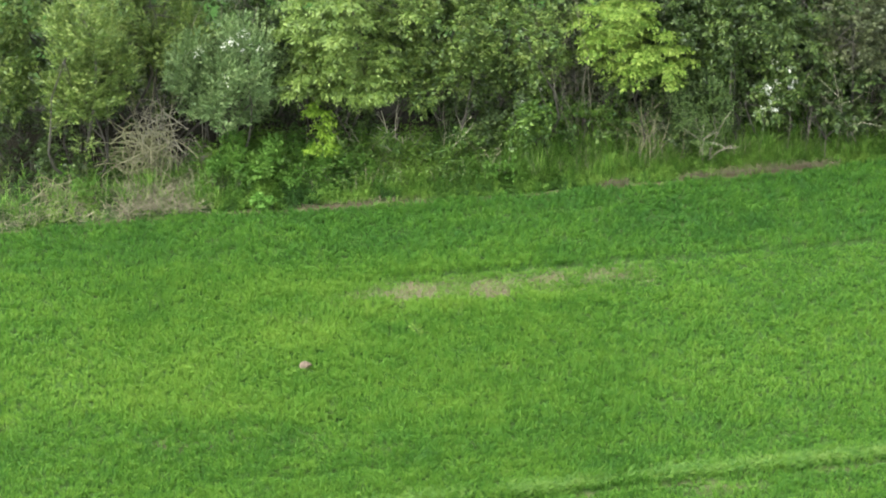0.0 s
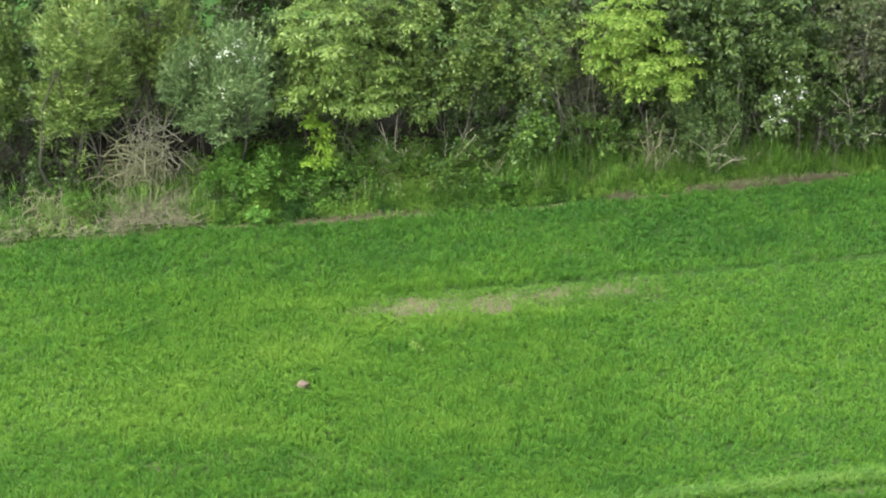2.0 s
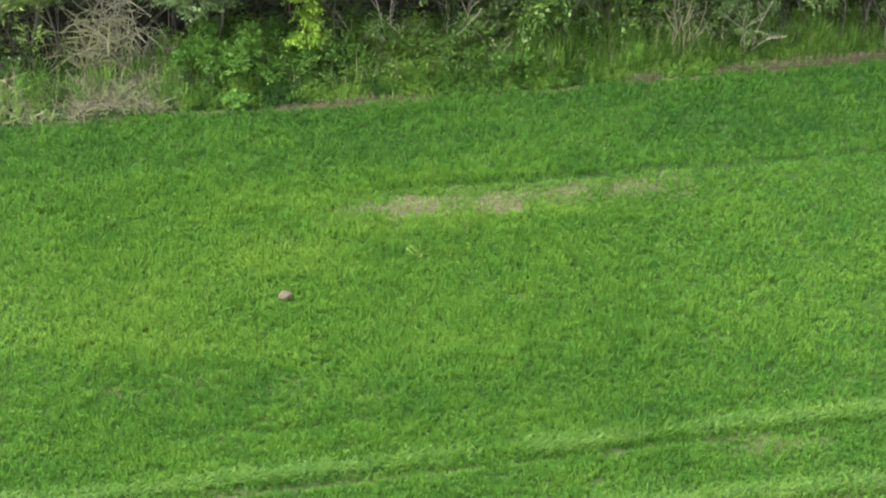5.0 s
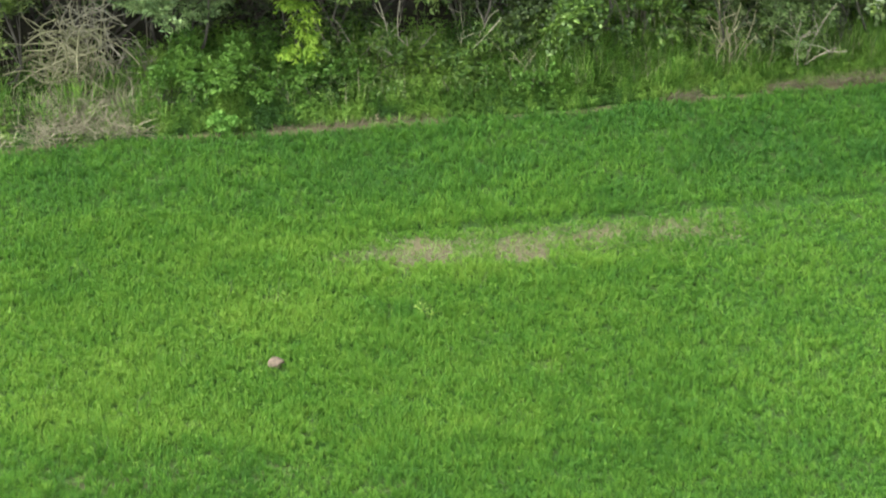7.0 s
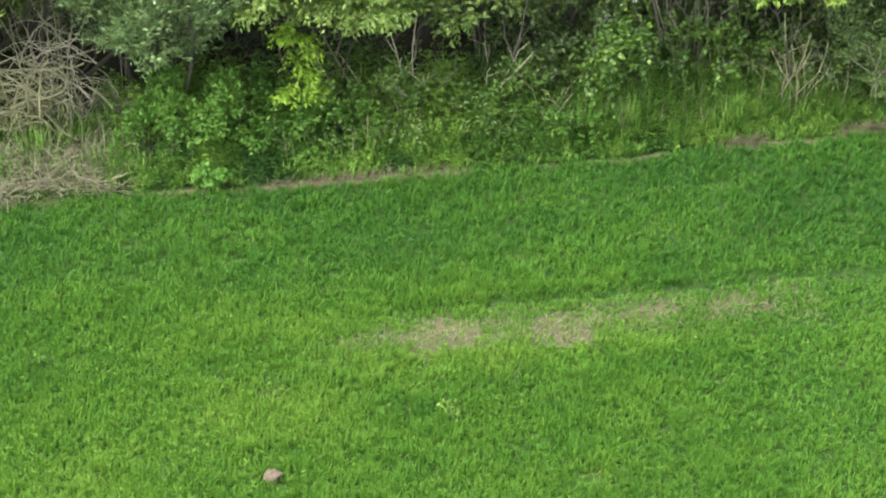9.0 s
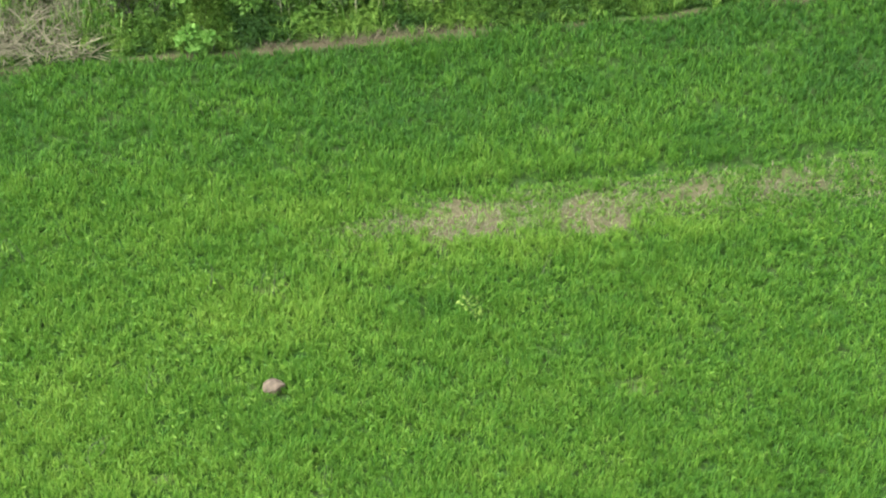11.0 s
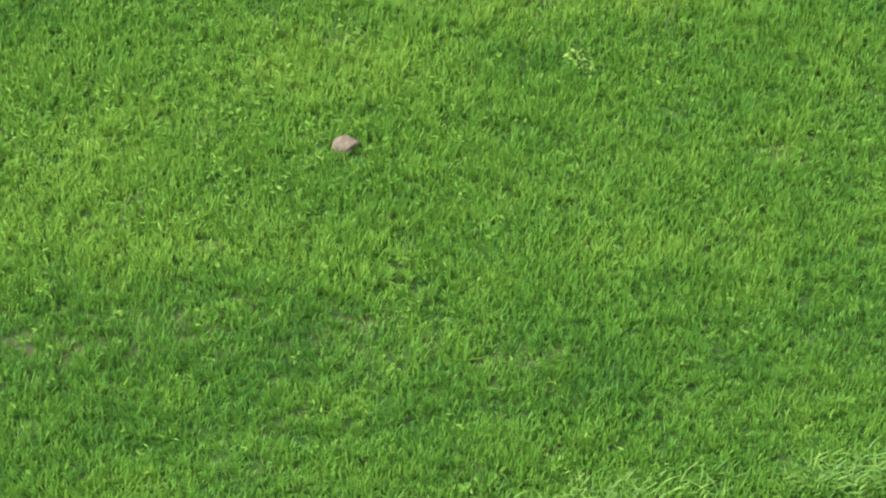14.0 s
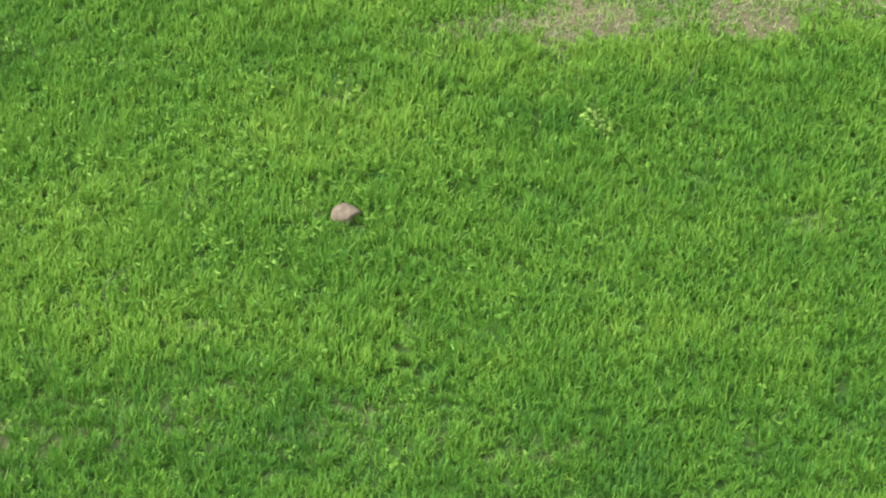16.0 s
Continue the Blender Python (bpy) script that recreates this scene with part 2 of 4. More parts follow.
def track_y(k, x):
    a, b, _ = TRACKS[k]
    return a + b * x + 0.12 * (fractal(x, x * 0, 2.5, 40 + k) - 0.5)


def patch(x, y, cx, cy, rx, ry, turn=0.1):
    """How far inside a ragged bare patch a place is: over 0 is inside."""
    u, v = x - cx, y - cy
    u, v = u * math.cos(turn) + v * math.sin(turn), v * math.cos(turn) - u * math.sin(turn)
    return 1 - np.sqrt((u / rx) ** 2 + (v / ry) ** 2) + 0.7 * (fractal(x, y, 0.35, 51) - 0.5) + 0.6 * (lattice(x, y, 0.09, 55) - 0.5)


BARE = ((2.75, 3.27, 1.25, 0.6, 0.9), (4.7, 3.25, 0.95, 0.58, 0.88), (6.35, 3.72, 0.95, 0.42, 0.82), (7.6, 3.7, 0.95, 0.4, 0.7), (1.35, 3.15, 0.6, 0.3, 0.5),
        (4.4, 3.42, 3.8, 0.62, 0.34), (9.6, -8.1, 0.7, 0.5, 0.6), (9.2, -5.4, 1.2, 0.3, 0.5), (-5.2, -7.35, 1.4, 0.2, 0.6), (11.0, -6.7, 0.9, 0.35, 0.4),
        (-2.5, -2.7, 1.9, 0.9, 0.3), (0.2, -2.9, 1.5, 0.6, 0.22), (0.05, 2.0, 0.3, 0.5, 0.5), (1.9, -3.4, 0.9, 0.14, 0.45),
        (5.0, -0.3, 0.5, 0.25, 0.4), (-1.5, -1.5, 0.2, 0.12, 0.7))


def bare(x, y):
    """0 where the crop is whole, 1 where the soil is bare."""
    b = np.zeros(np.shape(x))
    for cx, cy, rx, ry, most in BARE:
        b = np.maximum(b, most * step(-0.1, 0.6, patch(x, y, cx, cy, rx, ry)))
    for k in (0, 1):
        d = y - (track_y(k, x) - 0.34)
        b = np.maximum(b, 0.62 * step(0.11, 0.03, np.abs(d)) * step(0.42, 0.62, fractal(x, y, 1.3, 60 + k)))
    d = y - edge(x)
    wide = 0.16 * step(-0.3, 0.1, x) * step(3.8, 3.0, x) + 0.1 * step(7.9, 8.1, x) * step(9.2, 8.7, x) + 0.2 * step(10.0, 10.5, x) * step(15.2, 14.4, x)
    b = np.maximum(b, step(-0.1, 0.0, d) * step(0.22, 0.06, d - wide) * step(0.4, 0.6, fractal(x, y, 1.6, 66) + 0.08 + 0.9 * wide))
    return b


def rut(x, y):
    """Old wheel ruts: where the tall crop begins, and a short one before the tracks."""
    far = step(0.17, 0.08, np.abs(y - (3.74 + 0.077 * x + 0.25 * (fractal(x, x * 0, 1.6, 63) - 0.5)))) * step(2.5, 5.0, x + 2 * fractal(x, y, 0.8, 62))
    line = np.abs(y - (-4.34 + 0.04 * x + 0.3 * (fractal(x, x * 0, 1.1, 64) - 0.5)))
    return np.maximum(far, 0.6 * step(0.2, 0.05, line) * step(-2.6, -1.4, x) * step(2.2, 1.4, x))


def land(x, y):
    """The soil's height."""
    z = -0.1 + 0.05 * (fractal(x, y, 1.1, 11) - 0.5)
    for k in (0, 1):
        z = z - 0.06 * step(0.22, 0.05, np.abs(y - (track_y(k, x) - 0.34)))
    z = z - 0.05 * step(0.0, 0.15, y - edge(x)) * step(0.6, 0.3, y - edge(x))
    return z + 0.3 * step(0.3, 2.5, y - edge(x)) - 0.07 * rut(x, y)


def build_ground():
    fine_x, fine_y = np.arange(-12, 21.01, 0.15), np.arange(-12, 16.01, 0.15)
    far = np.array([1.0, 3, 8, 20, 50, 120, 300, 700, 1600, 2400])
    xs = np.concatenate([fine_x[0] - far[::-1], fine_x, fine_x[-1] + far])
    ys = np.concatenate([fine_y[0] - far[::-1], fine_y, fine_y[-1] + far])
    gx, gy = np.meshgrid(xs, ys)
    z = land(gx, gy)
    tone = np.clip(0.02 + 0.98 * bare(gx, gy) + 0.12 * step(0.3, 1.0, gy - edge(gx)), 0, 1)
    out = np.clip(np.maximum(np.abs(gx - 4.5) - 16.5, np.abs(gy - 2) - 14), 0, 6) / 6
    tone = tone * (1 - out) - 0.2 * out
    v = np.stack([gx.ravel(), gy.ravel(), z.ravel()], 1)
    i = np.arange(len(xs) * len(ys)).reshape(len(ys), len(xs))
    f = np.stack([i[:-1, :-1], i[:-1, 1:], i[1:, 1:], i[1:, :-1]], -1).reshape(-1, 4)
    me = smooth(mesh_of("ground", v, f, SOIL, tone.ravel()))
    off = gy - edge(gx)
    # painted shade: a ragged dark band along the ground below the hedge
    hedge_shade = step(1.2, 2.0, off + 0.8 * (fractal(gx, gy, 0.8, 14) - 0.5)) * step(7.5, 6.0, off)
    me.attributes.new("hedge_shade", "FLOAT", "POINT").data.foreach_set("value", hedge_shade.ravel().astype(np.float32))
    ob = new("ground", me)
    return tagged(ob, "brown field soil with thatch and moss under the crop", "ground", kind="structure")


build_ground()


# ---- blades and leaves ----
def blades(base, length, turn, lean, width, tone=None):
    """Grass leaves: a narrow kite each, bent at the middle. Returns verts, faces, tones."""
    n = len(base)
    along = np.stack([np.cos(turn), np.sin(turn), np.zeros(n)], 1)
    side = np.stack([-np.sin(turn), np.cos(turn), np.zeros(n)], 1) * (width / 2)[:, None]
    up = np.array([0, 0, 1.0])
    flat, rise = (length * lean)[:, None], (length * np.sqrt(np.clip(1 - lean**2, 0.02, 1)))[:, None]
    mid = base + along * flat * 0.34 + up * rise * 0.55
    tip = base + along * flat + up * rise * 0.98
    v = np.stack([base, mid - side, mid + side, tip], 1).reshape(-1, 3)
    k = np.arange(n)[:, None] * 4
    f = np.stack([k + [0, 1, 2], k + [1, 3, 2]], 1).reshape(-1, 3)
    return v, f, None if tone is None else np.repeat(tone, 4)


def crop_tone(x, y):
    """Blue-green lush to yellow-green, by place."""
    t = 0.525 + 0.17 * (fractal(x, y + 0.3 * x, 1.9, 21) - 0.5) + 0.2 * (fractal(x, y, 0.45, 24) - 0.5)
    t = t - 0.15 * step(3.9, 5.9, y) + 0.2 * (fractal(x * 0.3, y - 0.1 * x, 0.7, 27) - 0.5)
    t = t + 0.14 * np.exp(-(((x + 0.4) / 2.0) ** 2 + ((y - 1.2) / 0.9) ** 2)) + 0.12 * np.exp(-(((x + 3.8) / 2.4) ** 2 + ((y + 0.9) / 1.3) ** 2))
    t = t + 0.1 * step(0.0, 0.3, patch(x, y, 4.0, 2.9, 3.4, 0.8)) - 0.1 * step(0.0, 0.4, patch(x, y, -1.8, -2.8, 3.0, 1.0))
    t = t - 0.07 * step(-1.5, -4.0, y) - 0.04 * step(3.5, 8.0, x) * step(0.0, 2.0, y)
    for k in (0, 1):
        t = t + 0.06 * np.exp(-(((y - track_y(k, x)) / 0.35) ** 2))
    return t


def build_crop(name, x0, x1, y0, y1, tufts, per, size, seed, near, thick):
    """Tufts of leaves over a stretch of the field; a tuft is a handful of leaves from one crown."""
    g = np.random.default_rng(seed)
    n = int((x1 - x0) * (y1 - y0) * tufts)
    x, y = g.uniform(x0, x1, n), g.uniform(y0, y1, n)
    keep = (y < edge(x) + 0.02) & (g.random(n) > bare(x, y)) & (g.random(n) > 0.55 * rut(x, y))
    inside = np.minimum(np.minimum(x - near[0], near[1] - x), np.minimum(y - near[2], near[3] - y))
    share = step(0.0, 1.6, inside)
    keep &= g.random(n) < (share if thick else 1 - share)
    keep &= lattice(x, y, 0.13, 77) + 0.25 * g.random(n) > 0.2
    keep &= (x / 0.12) ** 2 + (y / 0.1) ** 2 > 1
    x, y = x[keep], y[keep]
    n = len(x)
    tall = (0.16 if thick else 0.155) * (0.7 + 0.6 * fractal(x, y, 1.2, 71)) * (0.72 + 0.56 * lattice(x, y, 0.24, 75)) * (1 - 0.35 * bare(x, y))
    far_side = step(1.0, 3.5, x) * step(3.72, 3.86, y - 0.077 * x)
    tall = tall * (1 + 0.12 * far_side) * (1 - 0.3 * step(2.6, 3.2, y) * step(3.9, 3.7, y - 0.077 * x) * step(0.5, 2.5, x))
    bend = g.uniform(0, 2 * math.pi, n)
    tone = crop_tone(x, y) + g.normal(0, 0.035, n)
    i = np.repeat(np.arange(n), per)
    m = len(i)
    turn = g.uniform(0, 2 * math.pi, m)
    bx, by = x[i] + g.normal(0, 0.02, m), y[i] + g.normal(0, 0.02, m)
    lean = np.clip(g.normal(0.5 if thick else 0.55, 0.24, m), 0.05, 0.95)
    length = tall[i] * g.uniform(0.7, 1.25, m)
    base = np.stack([bx, by, land(bx, by) + 0.0], 1)
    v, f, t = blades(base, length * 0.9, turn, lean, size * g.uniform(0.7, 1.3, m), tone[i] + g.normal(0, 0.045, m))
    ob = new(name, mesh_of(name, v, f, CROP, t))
    return tagged(ob, "bright green young crop grass covering the field", "grass", kind="stuff")


NEAR = (-5.6, 8.4, -6.6, 5.4)
build_crop("crop_grass", *NEAR, 340, 8, 0.0145, 101, NEAR, True)
build_crop("crop_grass", -9.4, 17.0, -9.2, 9.4, 245, 6, 0.016, 102, NEAR, False)


def build_pressed(k, seed, per_metre):
    """Crop leaves that wheels have laid over along a track."""
    g = np.random.default_rng(seed)
    n = int(24 * per_metre)
    x = g.uniform(-9, 15, n)
    y = track_y(k, x) + g.normal(0.02, 0.13, n)
    keep = fractal(x, y, 1.8, 80 + k) + 0.25 * g.random(n) > 0.5 - 0.006 * x
    x, y = x[keep], y[keep]
    n = len(x)
    turn = np.where(g.random(n) < 0.6, 0.1, math.pi) + g.normal(0, 0.7, n)
    base = np.stack([x, y, land(x, y) + g.uniform(0.03, 0.1, n)], 1)
    v, f, _ = blades(base, g.uniform(0.14, 0.28, n), turn, g.uniform(0.8, 0.99, n), g.uniform(0.009, 0.02, n))
    ob = new("pressed_grass", mesh_of("pressed_grass", v, f, PRESSED))
    tagged(ob, "pale grass laid flat along a wheel track in the field", "grass", kind="stuff")


build_pressed(0, 111, 300)
build_pressed(1, 112, 280)


# ---- woody plants ----
def tube(points, radii, sides=5):
    """Verts and quads of a tapered branch along points."""
    p, r = np.asarray(points, float), np.asarray(radii, float)
    d = np.gradient(p, axis=0)
    d /= np.linalg.norm(d, axis=1)[:, None] + 1e-9
    a = np.cross(d, [0.31, 0.2, 0.93])
    a /= np.linalg.norm(a, axis=1)[:, None] + 1e-9
    b = np.cross(d, a)
    w = np.arange(sides) * 2 * math.pi / sides
    v = p[:, None] + r[:, None, None] * (np.cos(w)[None, :, None] * a[:, None] + np.sin(w)[None, :, None] * b[:, None])
    k = len(p)
    i = np.arange(k * sides).reshape(k, sides)
    j = np.roll(i, -1, axis=1)
    f = np.stack([i[:-1], j[:-1], j[1:], i[1:]], -1).reshape(-1, 4)
    return v.reshape(-1, 3), f


def join(pieces):
    v, f, k = [], [], 0
    for a, b in pieces:
        v.append(a)
        f.append(b + k)
        k += len(a)
    return np.concatenate(v), np.concatenate(f)


def limb(g, a, b, r0, r1, bow=0.15, n=7):
    a, b = np.asarray(a, float), np.asarray(b, float)
    s = np.linspace(0, 1, n)[:, None]
    length = np.linalg.norm(b - a)
    off = g.normal(0, bow * length, 3)
    p = a + (b - a) * s + off * np.sin(s * math.pi) + np.cumsum(g.normal(0, 0.02 * length, (n, 3)), axis=0) * s
    return p, np.linspace(r0, r1, n)


def leaves(g, at, way, size, slim, droop=0.25, flat=0.55):
    """Leaf kites at places, pointing along way, more or less level."""
    n = len(at)
    d = way / (np.linalg.norm(way, axis=1)[:, None] + 1e-9)
    d[:, 2] -= droop
    d /= np.linalg.norm(d, axis=1)[:, None]
    up = np.array([0, 0, 1.0]) * flat + g.normal(0, 0.55, (n, 3))
    side = np.cross(d, up)
    side /= np.linalg.norm(side, axis=1)[:, None] + 1e-9
    nor = np.cross(side, d)
    s = (size * g.uniform(0.6, 1.35, n))[:, None]
    mid = at + d * s * 0.45
    w = side * s * slim * 0.5
    tip = at + d * s - nor * s * 0.12
    v = np.stack([at, mid - w + nor * s * 0.08, mid + w + nor * s * 0.08, tip], 1).reshape(-1, 3)
    k = np.arange(n)[:, None] * 4
    return v, np.stack([k + [0, 1, 2], k + [1, 3, 2]], 1).reshape(-1, 3)


def sprays(g, blobs, density, ragged=0.35, clumps=2.4):
    """Twig starts and ways in the outer part of a crown made of ellipsoids (x, y, z, rx, ry, rz)."""
    starts, ways = [], []
    for x, y, z, rx, ry, rz in blobs:
        area = 4 * math.pi * ((rx * ry) ** 1.6 / 3 + (rx * rz) ** 1.6 / 3 + (ry * rz) ** 1.6 / 3) ** (1 / 1.6)
        boughs = max(4, int(area * clumps))
        d = g.normal(0, 1, (boughs, 3))
        d /= np.linalg.norm(d, axis=1)[:, None]
        lump = 1 + ragged * 2 * (lattice(d[:, 0] * 3 + x, d[:, 1] * 3 + d[:, 2] * 4 + y, 1.0, int(abs(x * 7 + z * 3)) + 5) - 0.5)
        r = g.uniform(0.3, 1.0, boughs) ** 0.45 * lump
        heart = np.array([x, y, z]) + d * r[:, None] * [rx, ry, rz]
        girth = g.uniform(0.55, 1.3, boughs) * 0.3 * min(1.0, rx / 0.7)
        i = g.integers(0, boughs, int(area * density))
        n = len(i)
        e = g.normal(0, 1, (n, 3)) + d[i] * 0.5 + [0, 0, 0.45]
        e /= np.linalg.norm(e, axis=1)[:, None]
        p = heart[i] + e * (girth[i] * g.uniform(0.2, 1.0, n) ** 0.6)[:, None] * [1.0, 1.0, 0.75]
        ok = p[:, 2] > 0.12
        starts.append(p[ok])
        w = d[i] * 0.6 + e * 0.7 + g.normal(0, 0.35, (n, 3)) + [0, 0, 0.15]
        ways.append(w[ok] / np.linalg.norm(w[ok], axis=1)[:, None])
    return np.concatenate(starts), np.concatenate(ways)


def crown_mesh(g, blobs, material, size, slim, density, per=11, reach=0.32, droop=0.25, flat=0.55, ragged=0.35, upward=0.0, layers=0.0):
    p, w = sprays(g, blobs, density, ragged)
    if layers:
        p[:, 2] += 0.75 * (np.round((p[:, 2] + 0.35 * p[:, 1]) / layers) * layers - p[:, 2] - 0.35 * p[:, 1])
        w[:, 2] = w[:, 2] * 0.25 - 0.1
    w[:, 2] += upward
    n = len(p)
    i = np.repeat(np.arange(n), per)
    s = np.tile(np.linspace(0.05, 1, per), n) * reach
    sag = np.zeros((len(i), 3))
    sag[:, 2] = -droop * s * s / reach * 0.6
    at = p[i] + w[i] * s[:, None] + sag + g.normal(0, 0.02, (len(i), 3))
    lr = np.cross(w[i], [0.0, 0.05, 1.0]) * np.where(np.arange(len(i)) % 2, 1, -1)[:, None]
    v, f = leaves(g, at, w[i] * 0.7 + lr + g.normal(0, 0.3, (len(i), 3)), size, slim, droop, flat)
    return mesh_of("crown", v, f, material), p, w


def bush(name, label, foot, blobs, material, size=0.09, slim=0.5, density=60, stems=5, seed=1, per=11, reach=0.32, droop=0.25,
         flat=0.55, ragged=0.35, upward=0.0, layers=0.0, twigs=40, thick=0.045, flowers=0, bloom=(1.0, 0.6), category="shrub", group="hedge"):
    """A shrub: its foot, stems that fork into the crown, twigs, leaves and, where it blooms, flower heads."""
    g = np.random.default_rng(seed)
    root = new(name)
    fz = float(land(np.array([foot[0]]), np.array([foot[1]]))[0])
    root.location = (foot[0], foot[1], fz)
    o = np.array([foot[0], foot[1], fz])
    local = [(x - o[0], y - o[1], z - o[2], a, b, c) for x, y, z, a, b, c in blobs]
    me, p, w = crown_mesh(g, local, material, size, slim, density, per, reach, droop, flat, ragged, upward, layers)
    crown = place(new("crown", me), root)
    for k in range(stems):
        x, y, z, a, b, c = local[k % len(local)]
        d = g.normal(0, 0.33, 3)
        to = np.array([x + d[0] * a, y + d[1] * b, max(z + d[2] * c + 0.2 * c, 0.5)])
        pts, rad = limb(g, (g.normal(0, 0.18), g.normal(0, 0.14), -0.08), to, thick * g.uniform(0.6, 1.2), thick * 0.3)
        v, f = tube(pts, rad, 6)
        stem = place(new("stem", smooth(mesh_of("stem", v, f, BARK))), root)
        pieces = []
        for _ in range(twigs // stems):
            a0 = pts[g.integers(2, len(pts))]
            near = p[np.argsort(((p - a0) ** 2).sum(1))[: max(30, len(p) // 6)]]
            q, rad = limb(g, a0, near[g.integers(len(near))], thick * 0.35, 0.006, 0.12, 5)
            pieces.append(tube(q, rad, 4))
        if pieces:
            tagged(place(new("twig_mass", mesh_of("twig_mass", *join(pieces), BARK)), stem), kind="stuff")
    if flowers:
        top = p[np.argsort(-(bloom[0] * p[:, 2] - bloom[1] * p[:, 1] + g.normal(0, 0.45, len(p))))[: flowers]]
        i = np.repeat(np.arange(len(top)), 9)
        at = top[i] + g.normal(0, 0.03, (len(i), 3)) + [0, -0.05, 0.1]
        v, f = leaves(g, at, g.normal(0, 1, (len(i), 3)), 0.055, 0.9, 0, 0.8)
        tagged(place(new("blossom", mesh_of("blossom", v, f, PETAL)), crown), "white flower heads")
    return tagged(root, label, category, group)


# ---- the hedge, plant by plant ----
L_WILLOW = leaf_material("willow_leaf", (0.046, 0.09, 0.016), (0.104, 0.17, 0.03), (0.215, 0.282, 0.072), patch=0.5, glow=0.22, rough=0.5, gloss=0.4)
L_MID = leaf_material("hazel_leaf", (0.029, 0.065, 0.011), (0.07, 0.124, 0.019), (0.158, 0.217, 0.047), patch=0.5, glow=0.22, rough=0.5, gloss=0.4)
L_GREY = leaf_material("grey_green_leaf", (0.048, 0.094, 0.03), (0.098, 0.165, 0.052), (0.19, 0.265, 0.1), patch=0.5, glow=0.22, rough=0.5, gloss=0.4)
L_LIGHT = leaf_material("light_leaf", (0.045, 0.09, 0.013), (0.098, 0.167, 0.025), (0.18, 0.255, 0.052), patch=0.5, glow=0.22, rough=0.5, gloss=0.4)
L_BRIGHT = leaf_material("bright_leaf", (0.06, 0.125, 0.014), (0.13, 0.218, 0.03), (0.225, 0.305, 0.062), glow=0.25, patch=0.4, rough=0.5, gloss=0.2)
L_SAPLING = leaf_material("sapling_leaf", (0.06, 0.135, 0.012), (0.125, 0.228, 0.02), (0.195, 0.3, 0.036), glow=0.3, patch=0.3, gloss=0.15)
L_DEEP = leaf_material("deep_green_leaf", (0.021, 0.05, 0.009), (0.048, 0.09, 0.015), (0.11, 0.16, 0.034), patch=0.5, glow=0.22, rough=0.5, gloss=0.4)
# dark green leaves, darkened further so that gaps in the hedge read as shade
L_DARK_SHADED = leaf_material("dark_shaded_leaf", (0.014, 0.033, 0.007), (0.032, 0.063, 0.011), (0.074, 0.118, 0.023), patch=0.5, glow=0.22, rough=0.5, gloss=0.4)
L_OLIVE = leaf_material("olive_leaf", (0.023, 0.034, 0.011), (0.046, 0.062, 0.02), (0.098, 0.113, 0.046), patch=0.5, glow=0.22, rough=0.5, gloss=0.4)
L_BRAMBLE = leaf_material("bramble_leaf", (0.02, 0.058, 0.009), (0.056, 0.117, 0.015), (0.11, 0.19, 0.027), glow=0.22, patch=0.4, rough=0.5, gloss=0.4)
L_SALLOW = leaf_material("sallow_leaf", (0.038, 0.08, 0.021), (0.085, 0.148, 0.038), (0.165, 0.235, 0.074), patch=0.5, glow=0.25, rough=0.5, gloss=0.4)
bush("hedge_shrub", "mid-green leafy hedge shrub at the field edge", (-7.72, 9.40), [(-8.30, 9.80, 3.06, 1.25, 1.10, 1.50), (-7.84, 10.40, 4.71, 1.25, 1.10, 1.30)],
     L_MID, 0.126, 0.5, 38, seed=201)
bush("willow_bush", "light yellow-green willow bush with upright shoots", (-6.01, 9.20), [(-5.47, 9.30, 4.36, 0.90, 0.90, 1.60), (-5.55, 9.05, 2.65, 0.72, 0.70, 0.85), (-5.07, 9.10, 3.31, 0.55, 0.60, 0.80), (-5.75, 9.55, 1.75, 0.6, 0.5, 0.65)],
     L_WILLOW, 0.15, 0.27, 52, seed=202, droop=0.0, upward=0.6, reach=0.42, ragged=0.6)
bush("willow_bush", "tall yellow-green willow bush rising from the hedge", (-3.89, 10.60), [(-3.56, 10.60, 4.23, 0.80, 0.80, 1.60), (-3.09, 10.50, 3.36, 0.70, 0.80, 1.20)],
     L_WILLOW, 0.15, 0.27, 37, seed=203, droop=0.0, upward=0.6, twigs=60)
bush("flowering_shrub", "grey-green shrub with white flower heads on top", (-2.02, 9.30), [(-1.94, 9.20, 2.32, 1.00, 0.85, 1.10), (-1.46, 9.40, 3.20, 0.80, 0.80, 0.90), (-2.57, 9.40, 2.91, 0.60, 0.70, 0.80)],
     L_GREY, 0.115, 0.34, 60, seed=204, flowers=34, upward=0.7, droop=0.0, reach=0.38, ragged=0.6)
bush("hedge_shrub", "large light green leafy shrub with hanging shoots", (1.14, 10.1), [(1.22, 9.70, 4.28, 1.28, 1.10, 1.50), (1.63, 9.30, 2.98, 1.0, 0.90, 0.85), (0.75, 9.30, 3.01, 0.70, 0.70, 0.80)],
     L_LIGHT, 0.12, 0.34, 62, seed=205, stems=4, thick=0.032, droop=0.35, layers=0.42, reach=0.42, per=13, flat=0.9)
bush("drooping_sapling", "bright yellow-green sapling leaning out of the hedge", (0.59, 9.00), [(0.62, 8.75, 1.32, 0.24, 0.26, 0.24), (0.5, 8.95, 1.85, 0.22, 0.25, 0.36)],
     L_SAPLING, 0.11, 0.36, 90, seed=206, layers=0.22, droop=0.5, stems=2, twigs=8, thick=0.02)
